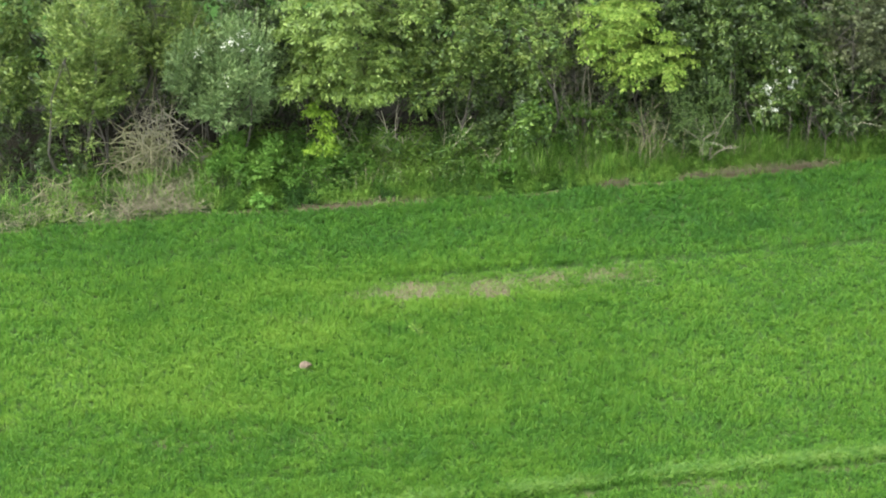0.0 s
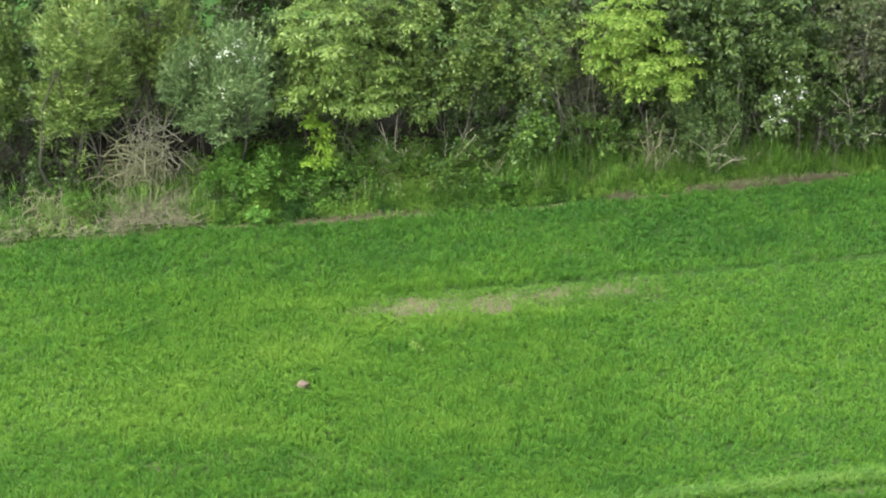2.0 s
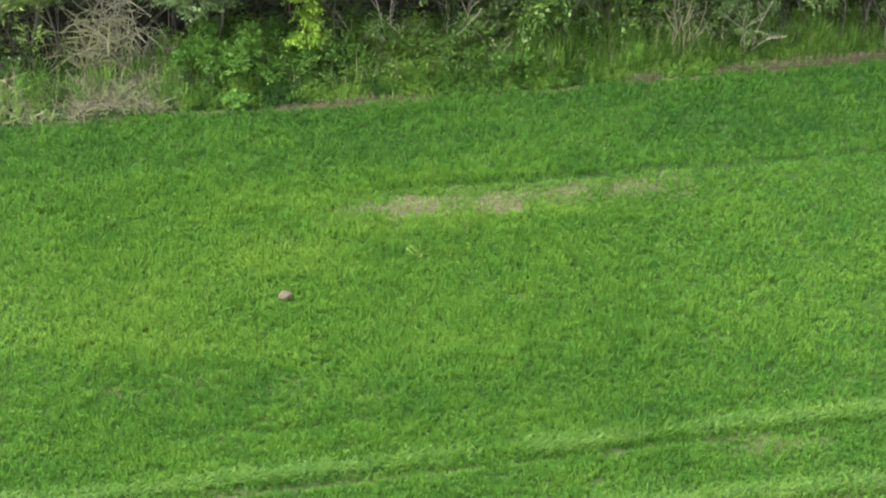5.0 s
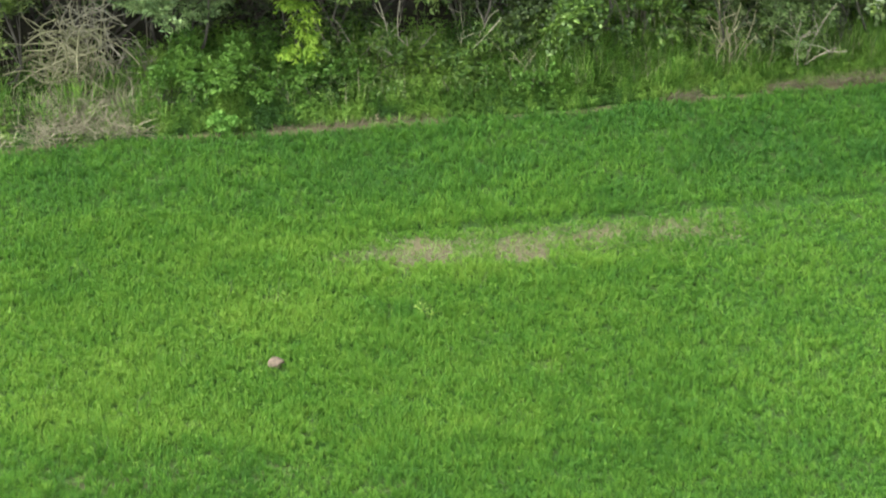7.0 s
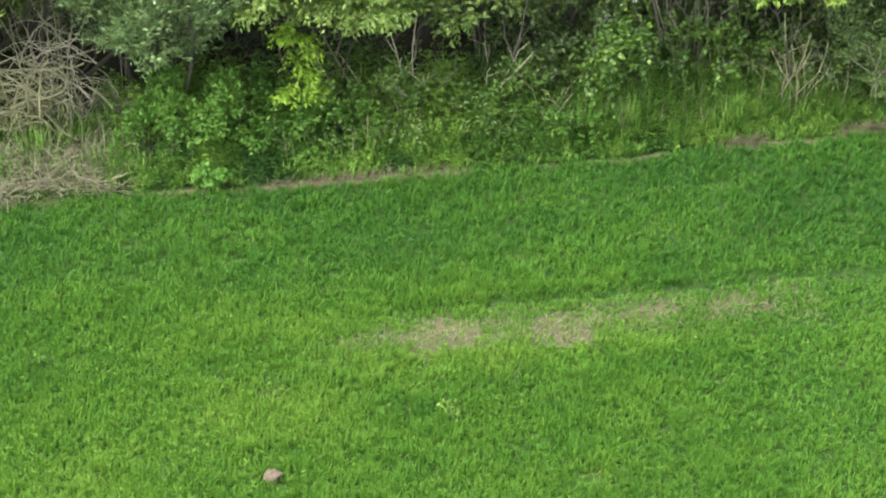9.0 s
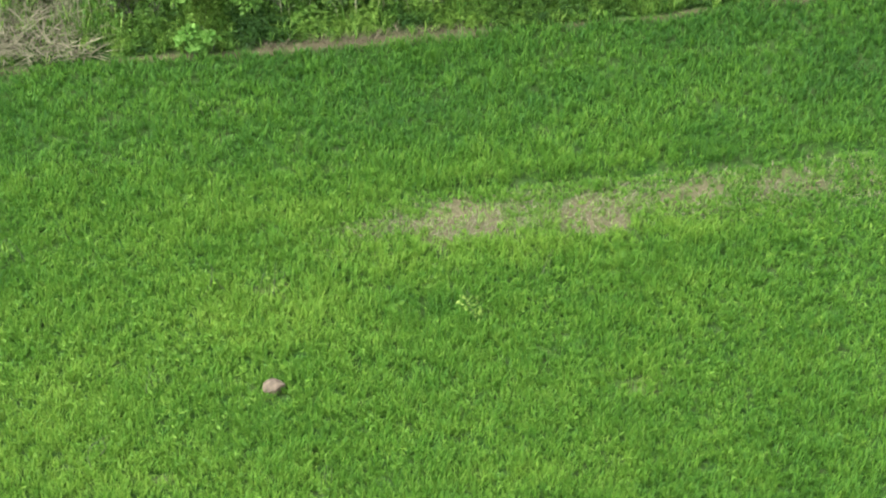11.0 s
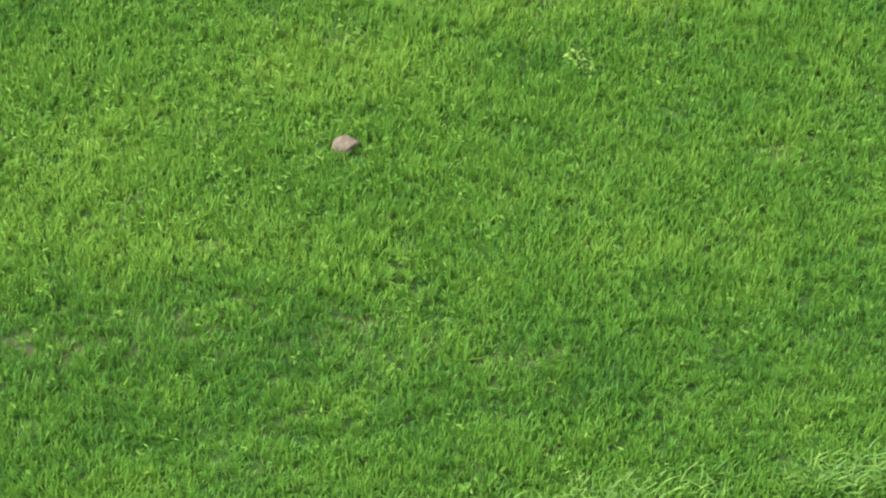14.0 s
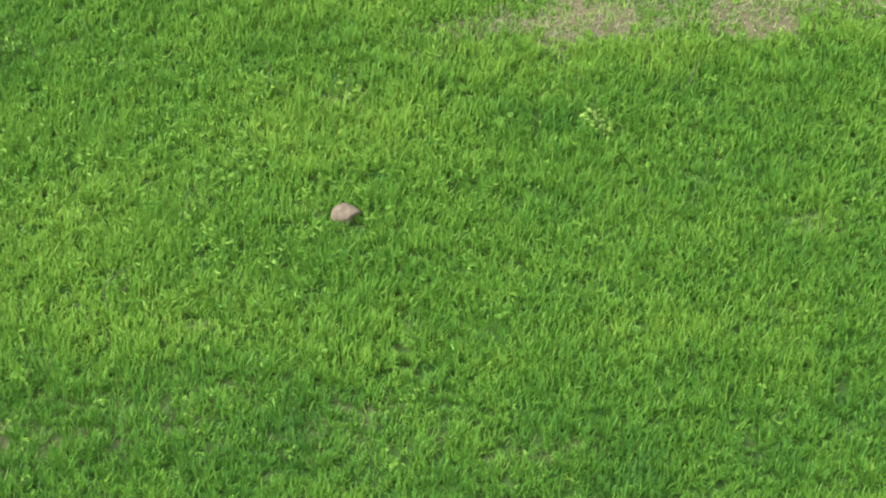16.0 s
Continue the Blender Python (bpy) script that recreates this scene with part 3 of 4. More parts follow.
bush("hedge_shrub", "dense mid-green small-leaved hedge shrub", (4.09, 10.45), [(3.93, 10.45, 3.82, 1.50, 1.20, 1.50), (3.38, 10.05, 2.45, 0.90, 0.80, 0.70), (4.82, 10.15, 2.6, 0.95, 0.80, 0.65)],
     L_MID, 0.105, 0.5, 45, seed=207)
bush("hedge_shrub", "tall olive green hedge shrub with small leaves", (6.26, 10.45), [(6.18, 10.45, 3.74, 1.20, 1.10, 1.50)],
     L_MID, 0.105, 0.5, 42, seed=208)
bush("elder_bush", "low fresh green elder bush in the hedge foot", (6.40, 9.65), [(6.28, 9.45, 1.56, 0.80, 0.60, 0.55), (6.88, 9.35, 1.17, 0.50, 0.50, 0.40)],
     L_BRAMBLE, 0.105, 0.5, 56, seed=209, flowers=3)
bush("rowan_sapling", "yellow-green rowan with layered hanging leaf sprays", (9.13, 9.85), [(8.95, 9.7, 3.25, 0.95, 0.75, 0.6), (8.5, 9.9, 4.05, 0.65, 0.60, 0.75), (9.65, 9.55, 2.95, 0.6, 0.55, 0.36)],
     L_BRIGHT, 0.12, 0.34, 70, seed=210, thick=0.02, stems=3, droop=0.3, per=15, reach=0.5, flat=1.1, layers=0.4)
bush("thorn_bush", "sparse olive thorn bush with bare grey twigs", (7.81, 10.45), [(7.72, 10.55, 2.97, 0.70, 0.70, 1.60)],
     L_OLIVE, 0.098, 0.5, 25, seed=211, twigs=120)
bush("maple_bush", "dark green broad-leaved bush in the hedge", (11.90, 10.55), [(11.80, 10.55, 3.68, 1.40, 1.10, 1.30), (10.94, 10.35, 2.12, 1.00, 0.90, 1.00), (10.34, 10.15, 1.21, 0.80, 0.60, 0.70), (8.51, 10.25, 1.23, 0.70, 0.60, 0.70), (10.22, 11.05, 3.32, 0.90, 0.90, 1.30)],
     L_DARK_SHADED, 0.140, 0.55, 38, seed=212)
bush("ash_bush", "fresh green bush with feathered leaf sprays", (12.71, 10.65), [(12.16, 10.15, 4.03, 1.00, 0.70, 0.80), (13.32, 10.35, 3.23, 0.80, 0.80, 0.90)],
     L_DEEP, 0.13, 0.3, 26, seed=213, per=15, reach=0.5, droop=0.4, layers=0.4, flat=0.9)
bush("flowering_shrub", "green shrub dotted with white blossom", (13.03, 9.95), [(12.75, 9.55, 1.62, 0.60, 0.50, 0.70), (13.05, 9.70, 2.04, 0.60, 0.60, 0.70)],
     L_DEEP, 0.119, 0.5, 38, seed=214, flowers=60, bloom=(0.15, 1.0))
bush("thorn_bush", "brownish green thorn bush with pale twigs", (15.68, 10.45), [(15.27, 10.35, 3.67, 1.00, 0.90, 1.50), (16.43, 10.45, 2.91, 0.90, 0.90, 1.60)],
     L_OLIVE, 0.112, 0.48, 34, seed=215, twigs=80)
bush("hedge_shrub", "dark green shrub low in the hedge", (14.94, 10.05), [(14.77, 10.05, 1.54, 0.95, 0.70, 0.80), (16.20, 10.15, 1.35, 0.80, 0.70, 0.90), (14.02, 10.45, 2.31, 0.70, 0.70, 1.00)],
     L_DARK_SHADED, 0.126, 0.55, 37, seed=216)
# added filler shrubs: their leaf colour carries the shade of the hedge's depth
bush("hedge_shrub", "filler shrub deep in the hedge, leaves darkened for shade", (-0.85, 11.60), [(-0.69, 11.60, 3.74, 1.20, 1.00, 1.90), (0.03, 11.20, 2.74, 0.70, 0.70, 1.40)],
     L_DARK_SHADED, 0.126, 0.5, 32, seed=217)
bush("hedge_shrub", "filler shrub deep in the hedge, leaves darkened for shade", (-4.74, 11.80), [(-4.90, 11.80, 3.78, 1.10, 0.90, 2.20)],
     L_DARK_SHADED, 0.126, 0.5, 32, seed=218)
bush("hedge_shrub", "filler shrub deep in the hedge, leaves darkened for shade", (2.60, 11.70), [(2.65, 11.80, 3.87, 1.40, 0.90, 2.00)],
     L_DARK_SHADED, 0.126, 0.5, 32, seed=219)
bush("hedge_shrub", "filler shrub deep in the hedge, leaves darkened for shade", (9.11, 11.80), [(8.77, 11.80, 3.68, 1.50, 0.90, 2.00)],
     L_DARK_SHADED, 0.126, 0.5, 32, seed=220)
bush("hedge_shrub", "filler shrub deep in the hedge, leaves darkened for shade", (14.60, 11.90), [(14.37, 11.90, 3.45, 1.60, 0.90, 2.00)],
     L_DARK_SHADED, 0.126, 0.5, 32, seed=221)
bush("bramble_bush", "low dark green bramble bush at the hedge foot", (2.62, 9.00), [(1.42, 8.70, 0.44, 0.60, 0.50, 0.50), (2.32, 8.80, 0.52, 0.60, 0.50, 0.60), (3.37, 8.80, 0.39, 0.60, 0.50, 0.60)],
     L_BRAMBLE, 0.085, 0.5, 62, seed=222, thick=0.02)
bush("bramble_bush", "low dark green bramble bush at the hedge foot", (4.45, 9.10), [(4.29, 9.00, 0.51, 0.50, 0.50, 0.50), (4.91, 9.20, 0.55, 0.50, 0.50, 0.40)],
     L_BRAMBLE, 0.085, 0.5, 62, seed=223, thick=0.02)
bush("nettle_clump", "fresh green nettles at the hedge foot", (-0.83, 8.70), [(-1.27, 8.50, 0.57, 0.50, 0.50, 0.55), (-0.37, 8.70, 0.59, 0.60, 0.50, 0.50), (-1.56, 8.90, 0.78, 0.40, 0.40, 0.50)],
     HERB, 0.1, 0.42, 60, seed=224, thick=0.012)
bush("butterbur_clump", "pale green round leafy plant at the crop edge", (-0.99, 7.55), [(-1.11, 7.55, 0.18, 0.12, 0.11, 0.12), (-0.86, 7.55, 0.17, 0.12, 0.11, 0.12), (-0.99, 7.57, 0.27, 0.13, 0.11, 0.12), (-0.99, 7.50, 0.14, 0.13, 0.10, 0.10)],
     PALEBIG, 0.075, 0.85, 260, seed=225, per=5, reach=0.06, thick=0.01, stems=3, twigs=0, ragged=0.1)
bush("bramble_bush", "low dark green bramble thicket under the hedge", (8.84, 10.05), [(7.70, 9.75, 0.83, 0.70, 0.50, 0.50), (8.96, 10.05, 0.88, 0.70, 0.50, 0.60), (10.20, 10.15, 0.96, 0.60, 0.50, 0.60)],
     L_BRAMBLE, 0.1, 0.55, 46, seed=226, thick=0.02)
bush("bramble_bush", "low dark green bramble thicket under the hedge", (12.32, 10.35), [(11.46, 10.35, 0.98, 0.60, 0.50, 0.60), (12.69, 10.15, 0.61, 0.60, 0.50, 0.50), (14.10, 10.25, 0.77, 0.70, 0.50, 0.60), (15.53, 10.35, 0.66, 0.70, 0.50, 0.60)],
     L_DARK_SHADED, 0.1, 0.55, 40, seed=227, thick=0.02)
# the dark leaf colour here stands in for the shade of a hollow
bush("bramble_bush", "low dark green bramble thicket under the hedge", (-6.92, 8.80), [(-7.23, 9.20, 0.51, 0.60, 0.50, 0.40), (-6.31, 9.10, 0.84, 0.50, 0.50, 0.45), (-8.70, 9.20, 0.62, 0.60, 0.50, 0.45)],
     L_DARK_SHADED, 0.1, 0.55, 34, seed=228, ragged=0.4, thick=0.02)
bush("nettle_clump", "tall fresh green nettles at the hedge foot", (-2.18, 8.40), [(-2.0, 8.30, 0.46, 0.4, 0.40, 0.45), (-1.75, 8.6, 0.6, 0.40, 0.40, 0.50)],
     HERB, 0.1, 0.42, 60, seed=229, thick=0.012)
bush("nettle_clump", "tall fresh green nettles at the hedge foot", (0.21, 8.40), [(0.21, 8.40, 0.31, 0.50, 0.40, 0.50), (0.96, 8.50, 0.40, 0.40, 0.40, 0.45)],
     HERB, 0.09, 0.45, 60, seed=230, thick=0.012)
bush("sallow_bush", "low grey-green bush with thin pale branches", (10.77, 9.50), [(10.2, 9.45, 1.15, 0.55, 0.45, 0.65), (11.1, 9.5, 1.45, 0.7, 0.5, 0.85), (12.0, 9.7, 1.35, 0.55, 0.45, 0.75)],
     L_SALLOW, 0.085, 0.26, 64, seed=231, thick=0.02, twigs=50, upward=0.5, droop=0.0)
bush("herb_clump", "fresh green leafy herbs in the verge grass", (5.63, 8.70), [(5.63, 8.70, 0.19, 0.40, 0.35, 0.30)],
     HERB, 0.09, 0.42, 60, seed=234, thick=0.012)
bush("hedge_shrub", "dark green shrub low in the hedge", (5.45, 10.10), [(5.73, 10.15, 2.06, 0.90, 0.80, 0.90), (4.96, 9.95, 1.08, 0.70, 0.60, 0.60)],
     L_DARK_SHADED, 0.1, 0.5, 44, seed=235)
# low filler shrubs, coloured dark to paint shade beneath the crowns
bush("hedge_shrub", "shrub under the hedge, its shade put into the leaf colour", (-0.68, 10.60), [(-0.67, 10.60, 0.85, 0.80, 0.60, 0.60), (1.49, 10.50, 0.91, 0.80, 0.50, 0.60)],
     L_DARK_SHADED, 0.1, 0.5, 30, seed=236, thick=0.02)
bush("hedge_shrub", "shrub under the hedge, its shade put into the leaf colour", (-7.49, 10.30), [(-7.57, 10.20, 0.93, 0.80, 0.50, 0.60), (-6.38, 10.40, 0.99, 0.60, 0.50, 0.50)],
     L_DARK_SHADED, 0.1, 0.5, 30, seed=237, thick=0.02)
bush("herb_clump", "fresh green leafy herbs before the dead canes", (-6.11, 8.35), [(-6.0, 8.35, 0.5, 0.2, 0.2, 0.25), (-5.6, 8.1, 0.35, 0.2, 0.20, 0.2)],
     HERB, 0.09, 0.42, 60, seed=238, thick=0.012)
bush("hedge_tree", "mid-green leafy tree in the back row of the hedge", (-8.60, 12.40), [(-8.60, 12.30, 1.80, 1.45, 0.90, 1.60), (-8.50, 12.50, 4.80, 1.45, 1.00, 1.70)],
     L_MID, 0.135, 0.5, 27, seed=240, thick=0.08, category="tree")
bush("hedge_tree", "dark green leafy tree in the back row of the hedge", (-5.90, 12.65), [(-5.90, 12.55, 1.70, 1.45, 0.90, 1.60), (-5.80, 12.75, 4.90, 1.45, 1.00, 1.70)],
     L_DARK_SHADED, 0.135, 0.5, 27, seed=241, thick=0.08, category="tree")
bush("hedge_tree", "mid-green leafy tree in the back row of the hedge", (-3.40, 12.90), [(-3.40, 12.80, 1.50, 1.20, 0.90, 1.60), (-3.60, 13.00, 3.90, 0.96, 1.00, 1.70)],
     L_MID, 0.135, 0.5, 27, seed=242, thick=0.08, category="tree")
bush("hedge_tree", "dark green leafy tree in the back row of the hedge", (-0.90, 12.53), [(-0.90, 12.43, 1.70, 1.45, 0.90, 1.60), (-0.80, 12.62, 4.60, 1.45, 1.00, 1.70)],
     L_DARK_SHADED, 0.135, 0.5, 27, seed=243, thick=0.08, category="tree")
bush("hedge_tree", "mid-green leafy tree in the back row of the hedge", (1.60, 12.78), [(1.60, 12.68, 1.70, 1.45, 0.90, 1.60), (1.70, 12.88, 5.00, 1.45, 1.00, 1.70)],
     L_MID, 0.135, 0.5, 27, seed=244, thick=0.08, category="tree")
bush("hedge_tree", "dark green leafy tree in the back row of the hedge", (4.30, 12.40), [(4.30, 12.30, 1.80, 1.45, 0.90, 1.60), (4.40, 12.50, 4.80, 1.45, 1.00, 1.70)],
     L_DARK_SHADED, 0.135, 0.5, 27, seed=245, thick=0.08, category="tree")
bush("hedge_tree", "olive green leafy tree in the back row of the hedge", (6.90, 12.65), [(6.90, 12.55, 1.70, 1.45, 0.90, 1.60), (7.00, 12.75, 5.10, 1.45, 1.00, 1.70)],
     L_OLIVE, 0.135, 0.5, 27, seed=246, thick=0.08, category="tree")
bush("hedge_tree", "dark green leafy tree in the back row of the hedge", (9.50, 12.90), [(9.50, 12.80, 1.80, 1.45, 0.90, 1.60), (9.60, 13.00, 4.80, 1.45, 1.00, 1.70)],
     L_DARK_SHADED, 0.135, 0.5, 27, seed=247, thick=0.08, category="tree")
bush("hedge_tree", "dark green leafy tree in the back row of the hedge", (12.00, 12.53), [(12.00, 12.43, 1.70, 1.45, 0.90, 1.60), (12.10, 12.62, 5.00, 1.45, 1.00, 1.70)],
     L_DARK_SHADED, 0.135, 0.5, 27, seed=248, thick=0.08, category="tree")
bush("hedge_tree", "dark green leafy tree in the back row of the hedge", (14.60, 12.78), [(14.60, 12.68, 1.80, 1.45, 0.90, 1.60), (14.70, 12.88, 5.00, 1.45, 1.00, 1.70)],
     L_DARK_SHADED, 0.135, 0.5, 27, seed=249, thick=0.08, category="tree")
bush("hedge_tree", "olive green leafy tree in the back row of the hedge", (17.00, 12.40), [(17.00, 12.30, 1.80, 1.45, 0.90, 1.60), (17.10, 12.50, 5.00, 1.45, 1.00, 1.70)],
     L_OLIVE, 0.135, 0.5, 27, seed=250, thick=0.08, category="tree")


# ---- the verge between crop and hedge ----
def build_verge():
    """Rank grass in tufts of long arching leaves."""
    g = np.random.default_rng(301)
    n = 24000
    x = g.uniform(-9.5, 17.5, n)
    off = g.uniform(0.1, 2.6, n)
    y = edge(x) + off
    lush = np.where(x < -2.8, np.where(x < -5.2, 0.09, 0.2), 0.3 + 0.7 * step(3.6, 5.2, x))
    keep = (g.random(n) < lush * (1.15 - 0.3 * off)) & (g.random(n) > 0.9 * bare(x, y)) & (fractal(x, y, 0.35, 305) + 0.2 * g.random(n) > 0.5)
    x, y, off = x[keep], y[keep], off[keep]
    n = len(x)
    tall = (0.2 + (0.34 + 0.2 * step(4.5, 6.0, x)) * step(0.1, 1.0, off)) * (0.2 + 0.6 * fractal(x, y, 0.6, 306) + 0.95 * lattice(x, y, 0.24, 307))
    i = np.repeat(np.arange(n), 9)
    m = len(i)
    bx, by = x[i] + g.normal(0, 0.03, m), y[i] + g.normal(0, 0.03, m)
    base = np.stack([bx, by, land(bx, by)], 1)
    v, f, _ = blades(base, tall[i] * g.uniform(0.6, 1.3, m), g.uniform(0, 2 * math.pi, m), np.clip(g.normal(0.55, 0.25, m), 0.03, 0.95), g.uniform(0.012, 0.024, m))
    tagged(new("verge_grass", mesh_of("verge_grass", v, f, VERGE)), "tall rank green grass along the hedge foot", "grass", kind="stuff")


def build_herbs():
    """Nettles and herbs: upright stems set with pairs of leaves that grow smaller upwards."""
    g = np.random.default_rng(311)
    n = 12000
    x = g.uniform(-9.0, 17.0, n)
    off = g.uniform(0.18, 2.5, n)
    y = edge(x) + off
    share = np.where((x > -2.9) & (x < 5.2), 1.0, np.where(x > 0, 0.8, np.where(off > 0.8, 0.05, 0.2)))
    keep = (fractal(x, y, 0.7, 312) + 0.22 * g.random(n) > 0.44) & (g.random(n) < share) & (g.random(n) > 0.9 * bare(x, y))
    keep &= ~((x > -5.1) & (x < -2.3) & (off < 1.6) & (g.random(n) < 0.8))
    x, y, off = x[keep], y[keep], off[keep]
    n = len(x)
    high = (0.22 + 0.62 * step(0.1, 1.4, off)) * (0.55 + 0.9 * lattice(x, y, 0.45, 313)) * np.where(x > 5.2, 0.75, 1.0) * g.uniform(0.75, 1.2, n)
    kind = np.clip(0.5 + 1.5 * (fractal(x, y, 0.8, 317) - 0.5) + g.normal(0, 0.07, n), 0, 1)
    rows, each = 5, 4
    i = np.repeat(np.arange(n), rows * each)
    m = len(i)
    level = np.tile(np.repeat(np.linspace(0.18, 1.0, rows), each), n)
    spin = np.tile(np.arange(rows * each) * (math.pi / 2) + np.repeat(np.arange(rows), each) * 0.8, n) + g.normal(0, 0.3, m)
    lean = g.normal(0, 0.16, (n, 2))
    at = np.stack([x[i] + lean[i, 0] * high[i] * level, y[i] + lean[i, 1] * high[i] * level, land(x, y)[i] + high[i] * level], 1)
    way = np.stack([np.cos(spin), np.sin(spin), 0.35 * level + g.normal(0, 0.2, m)], 1)
    size = (0.125 - 0.065 * level) * g.uniform(0.8, 1.2, n)[i]
    v, f = leaves(g, at, way, size, 0.36, 0.25, 0.6)
    tagged(new("hedge_herbs", mesh_of("hedge_herbs", v, f, HERBTONE, np.repeat(kind[i] + 0.12 * (level - 0.5), 4))), "leafy green nettles and herbs under the hedge", "herbs", kind="stuff")


def build_straw(label, n, x0, x1, o0, o1, seed, high=0.05, material=STRAW, fine=1.0):
    g = np.random.default_rng(seed)
    x = g.uniform(x0, x1, n)
    mid = (x0 + x1) / 2
    off = g.uniform(o0, o1, n)
    keep = fractal(x, off, 0.6, seed) + 0.35 * g.random(n) > 0.45
    x, off = x[keep], off[keep]
    y = edge(x) + off
    n = len(x)
    rise = high * np.clip(1 - ((x - mid) / (x1 - x0) * 2) ** 2, 0, 1)
    base = np.stack([x, y, land(x, y) + 0.01 + rise * g.random(n)], 1)
    v, f, _ = blades(base, g.uniform(0.2, 0.75, n) * fine, g.normal(0.2, 1.1, n) + math.pi * (g.random(n) < 0.5), g.uniform(0.82, 0.995, n), g.uniform(0.01, 0.026, n) * fine)
    tagged(new("dry_straw", mesh_of("dry_straw", v, f, material)), label, "straw", kind="stuff")


def build_stalks():
    """Last year's dry stalks standing in the verge."""
    g = np.random.default_rng(315)
    n = 3400
    x = g.uniform(-9, 17, n)
    off = g.uniform(0.5, 2.3, n)
    y = edge(x) + off
    keep = fractal(x, y, 0.9, 316) + 0.25 * g.random(n) > 0.58
    x, y = x[keep], y[keep]
    n = len(x)
    base = np.stack([x, y, land(x, y)], 1)
    v, f, _ = blades(base, g.uniform(0.5, 1.15, n), g.uniform(0, 2 * math.pi, n), np.clip(g.normal(0.3, 0.2, n), 0.02, 0.9), g.uniform(0.007, 0.014, n))
    tagged(new("dry_stalks", mesh_of("dry_stalks", v, f, STRAW)), "thin dry brown stalks standing among the verge grass", "dry stalks", kind="stuff")


build_verge()
build_stalks()
build_herbs()
build_straw("heap of pale dry straw at the hedge foot", 1500, -4.9, -2.6, 0.1, 1.3, 321, 0.25)
build_straw("dry yellowed grass under the hedge", 480, -8.6, -5.2, 0.05, 0.9, 322, 0.15)
build_straw("strip of dead brown grass at the crop edge", 750, -0.2, 3.6, 0.02, 0.3, 323, 0.05, DEADGRASS, 0.4)
build_straw("strip of dead brown grass at the crop edge", 260, 8.1, 8.9, 0.02, 0.22, 324, 0.1, DEADGRASS, 0.5)
build_straw("strip of dead brown grass at the crop edge", 1500, 10.2, 14.8, 0.02, 0.3, 325, 0.14, DEADGRASS, 0.5)


# ---- dead canes and fallen branches ----
def tangle(label, foot, spread, count, length, arch, seed, thick=0.012, material=None, group="dead branches"):
    """Dead canes that rise from a foot and bend over, each a branch of its own."""
    g = np.random.default_rng(seed)
    root = new("dead_branches")
    fz = float(land(np.array([foot[0]]), np.array([foot[1]]))[0])
    root.location = (foot[0], foot[1], fz)
    for _ in range(count):
        a = np.array([g.normal(0, spread[0]), g.normal(0, spread[1]), -0.04])
        turn, size = g.uniform(0, 2 * math.pi), length * g.uniform(0.5, 1.25)
        s = np.linspace(0, 1, 9)
        over = arch * g.uniform(0.3, 1.5)
        pts = np.stack([a[0] + np.cos(turn) * size * over * s**1.6, a[1] + np.sin(turn) * size * over * 0.7 * s**1.6,
                        a[2] + size * (s - 0.75 * over * s**2.4)], 1)
        pts += np.cumsum(g.normal(0, 0.035 * size, pts.shape), axis=0) * s[:, None]
        pts[:, 2] = np.maximum(pts[:, 2], 0.02)
        r = thick * g.uniform(0.6, 1.5)
        v, f = tube(pts, np.linspace(r, r * 0.3, 9), 5)
        place(new("branch", smooth(mesh_of("branch", v, f, material or DEAD))), root)
    return tagged(root, label, "dead branches", group)


def thicket(label, foot, wide, count, high, reach, seed, thick, material):
    """A heap of dead canes: bent pieces that cross one another every way, and some that stand in the ground."""
    g = np.random.default_rng(seed)
    root = new("dead_canes")
    root.location = (foot[0], foot[1], float(land(np.array([foot[0]]), np.array([foot[1]]))[0]))
    s = np.linspace(0, 1, 13)
    for k in range(count):
        d = g.normal(0, 1, 3)
        d *= g.random() ** 0.4 / np.linalg.norm(d)
        heart = np.array([d[0] * wide * (1.0 - 0.25 * d[2]), d[1] * 0.4 - 0.25 * d[2] * 0.5, high * 0.5 * (1 + d[2])])
        turn, size = g.uniform(0, math.pi), reach * g.uniform(0.6, 1.4)
        if k % 3 == 0:
            turn = g.normal(math.pi / 2, 0.3)
        bend = g.normal(0, 1.5) * (s - 0.5) + g.normal(0, 0.8) * (s - 0.5) ** 2 * 4
        angle = turn + bend + np.cumsum(g.normal(0, 0.09, len(s)))
        depth = g.normal(0, 0.3) + np.cumsum(g.normal(0, 0.06, len(s)))
        steps = np.stack([np.cos(angle), depth, np.sin(angle)], 1)
        pts = np.cumsum(steps / np.linalg.norm(steps, axis=1)[:, None] * size / len(s), axis=0)
        pts = pts - pts.mean(axis=0) + heart
        if k % 3 == 0:
            low = pts[np.argmin(pts[:, 2]), 2]
            pts[:, 2] -= low + 0.03
        pts[:, 2] = np.where(pts[:, 2] < 0.03, 0.03 + 0.02 * g.random(len(s)), pts[:, 2])
        r = thick * g.uniform(0.6, 1.45)
        v, f = tube(pts, np.linspace(r, r * 0.45, len(s)), 5)
        place(new("cane", smooth(mesh_of("cane", v, f, material))), root)
    return tagged(root, label, "dead canes", "dead branches")


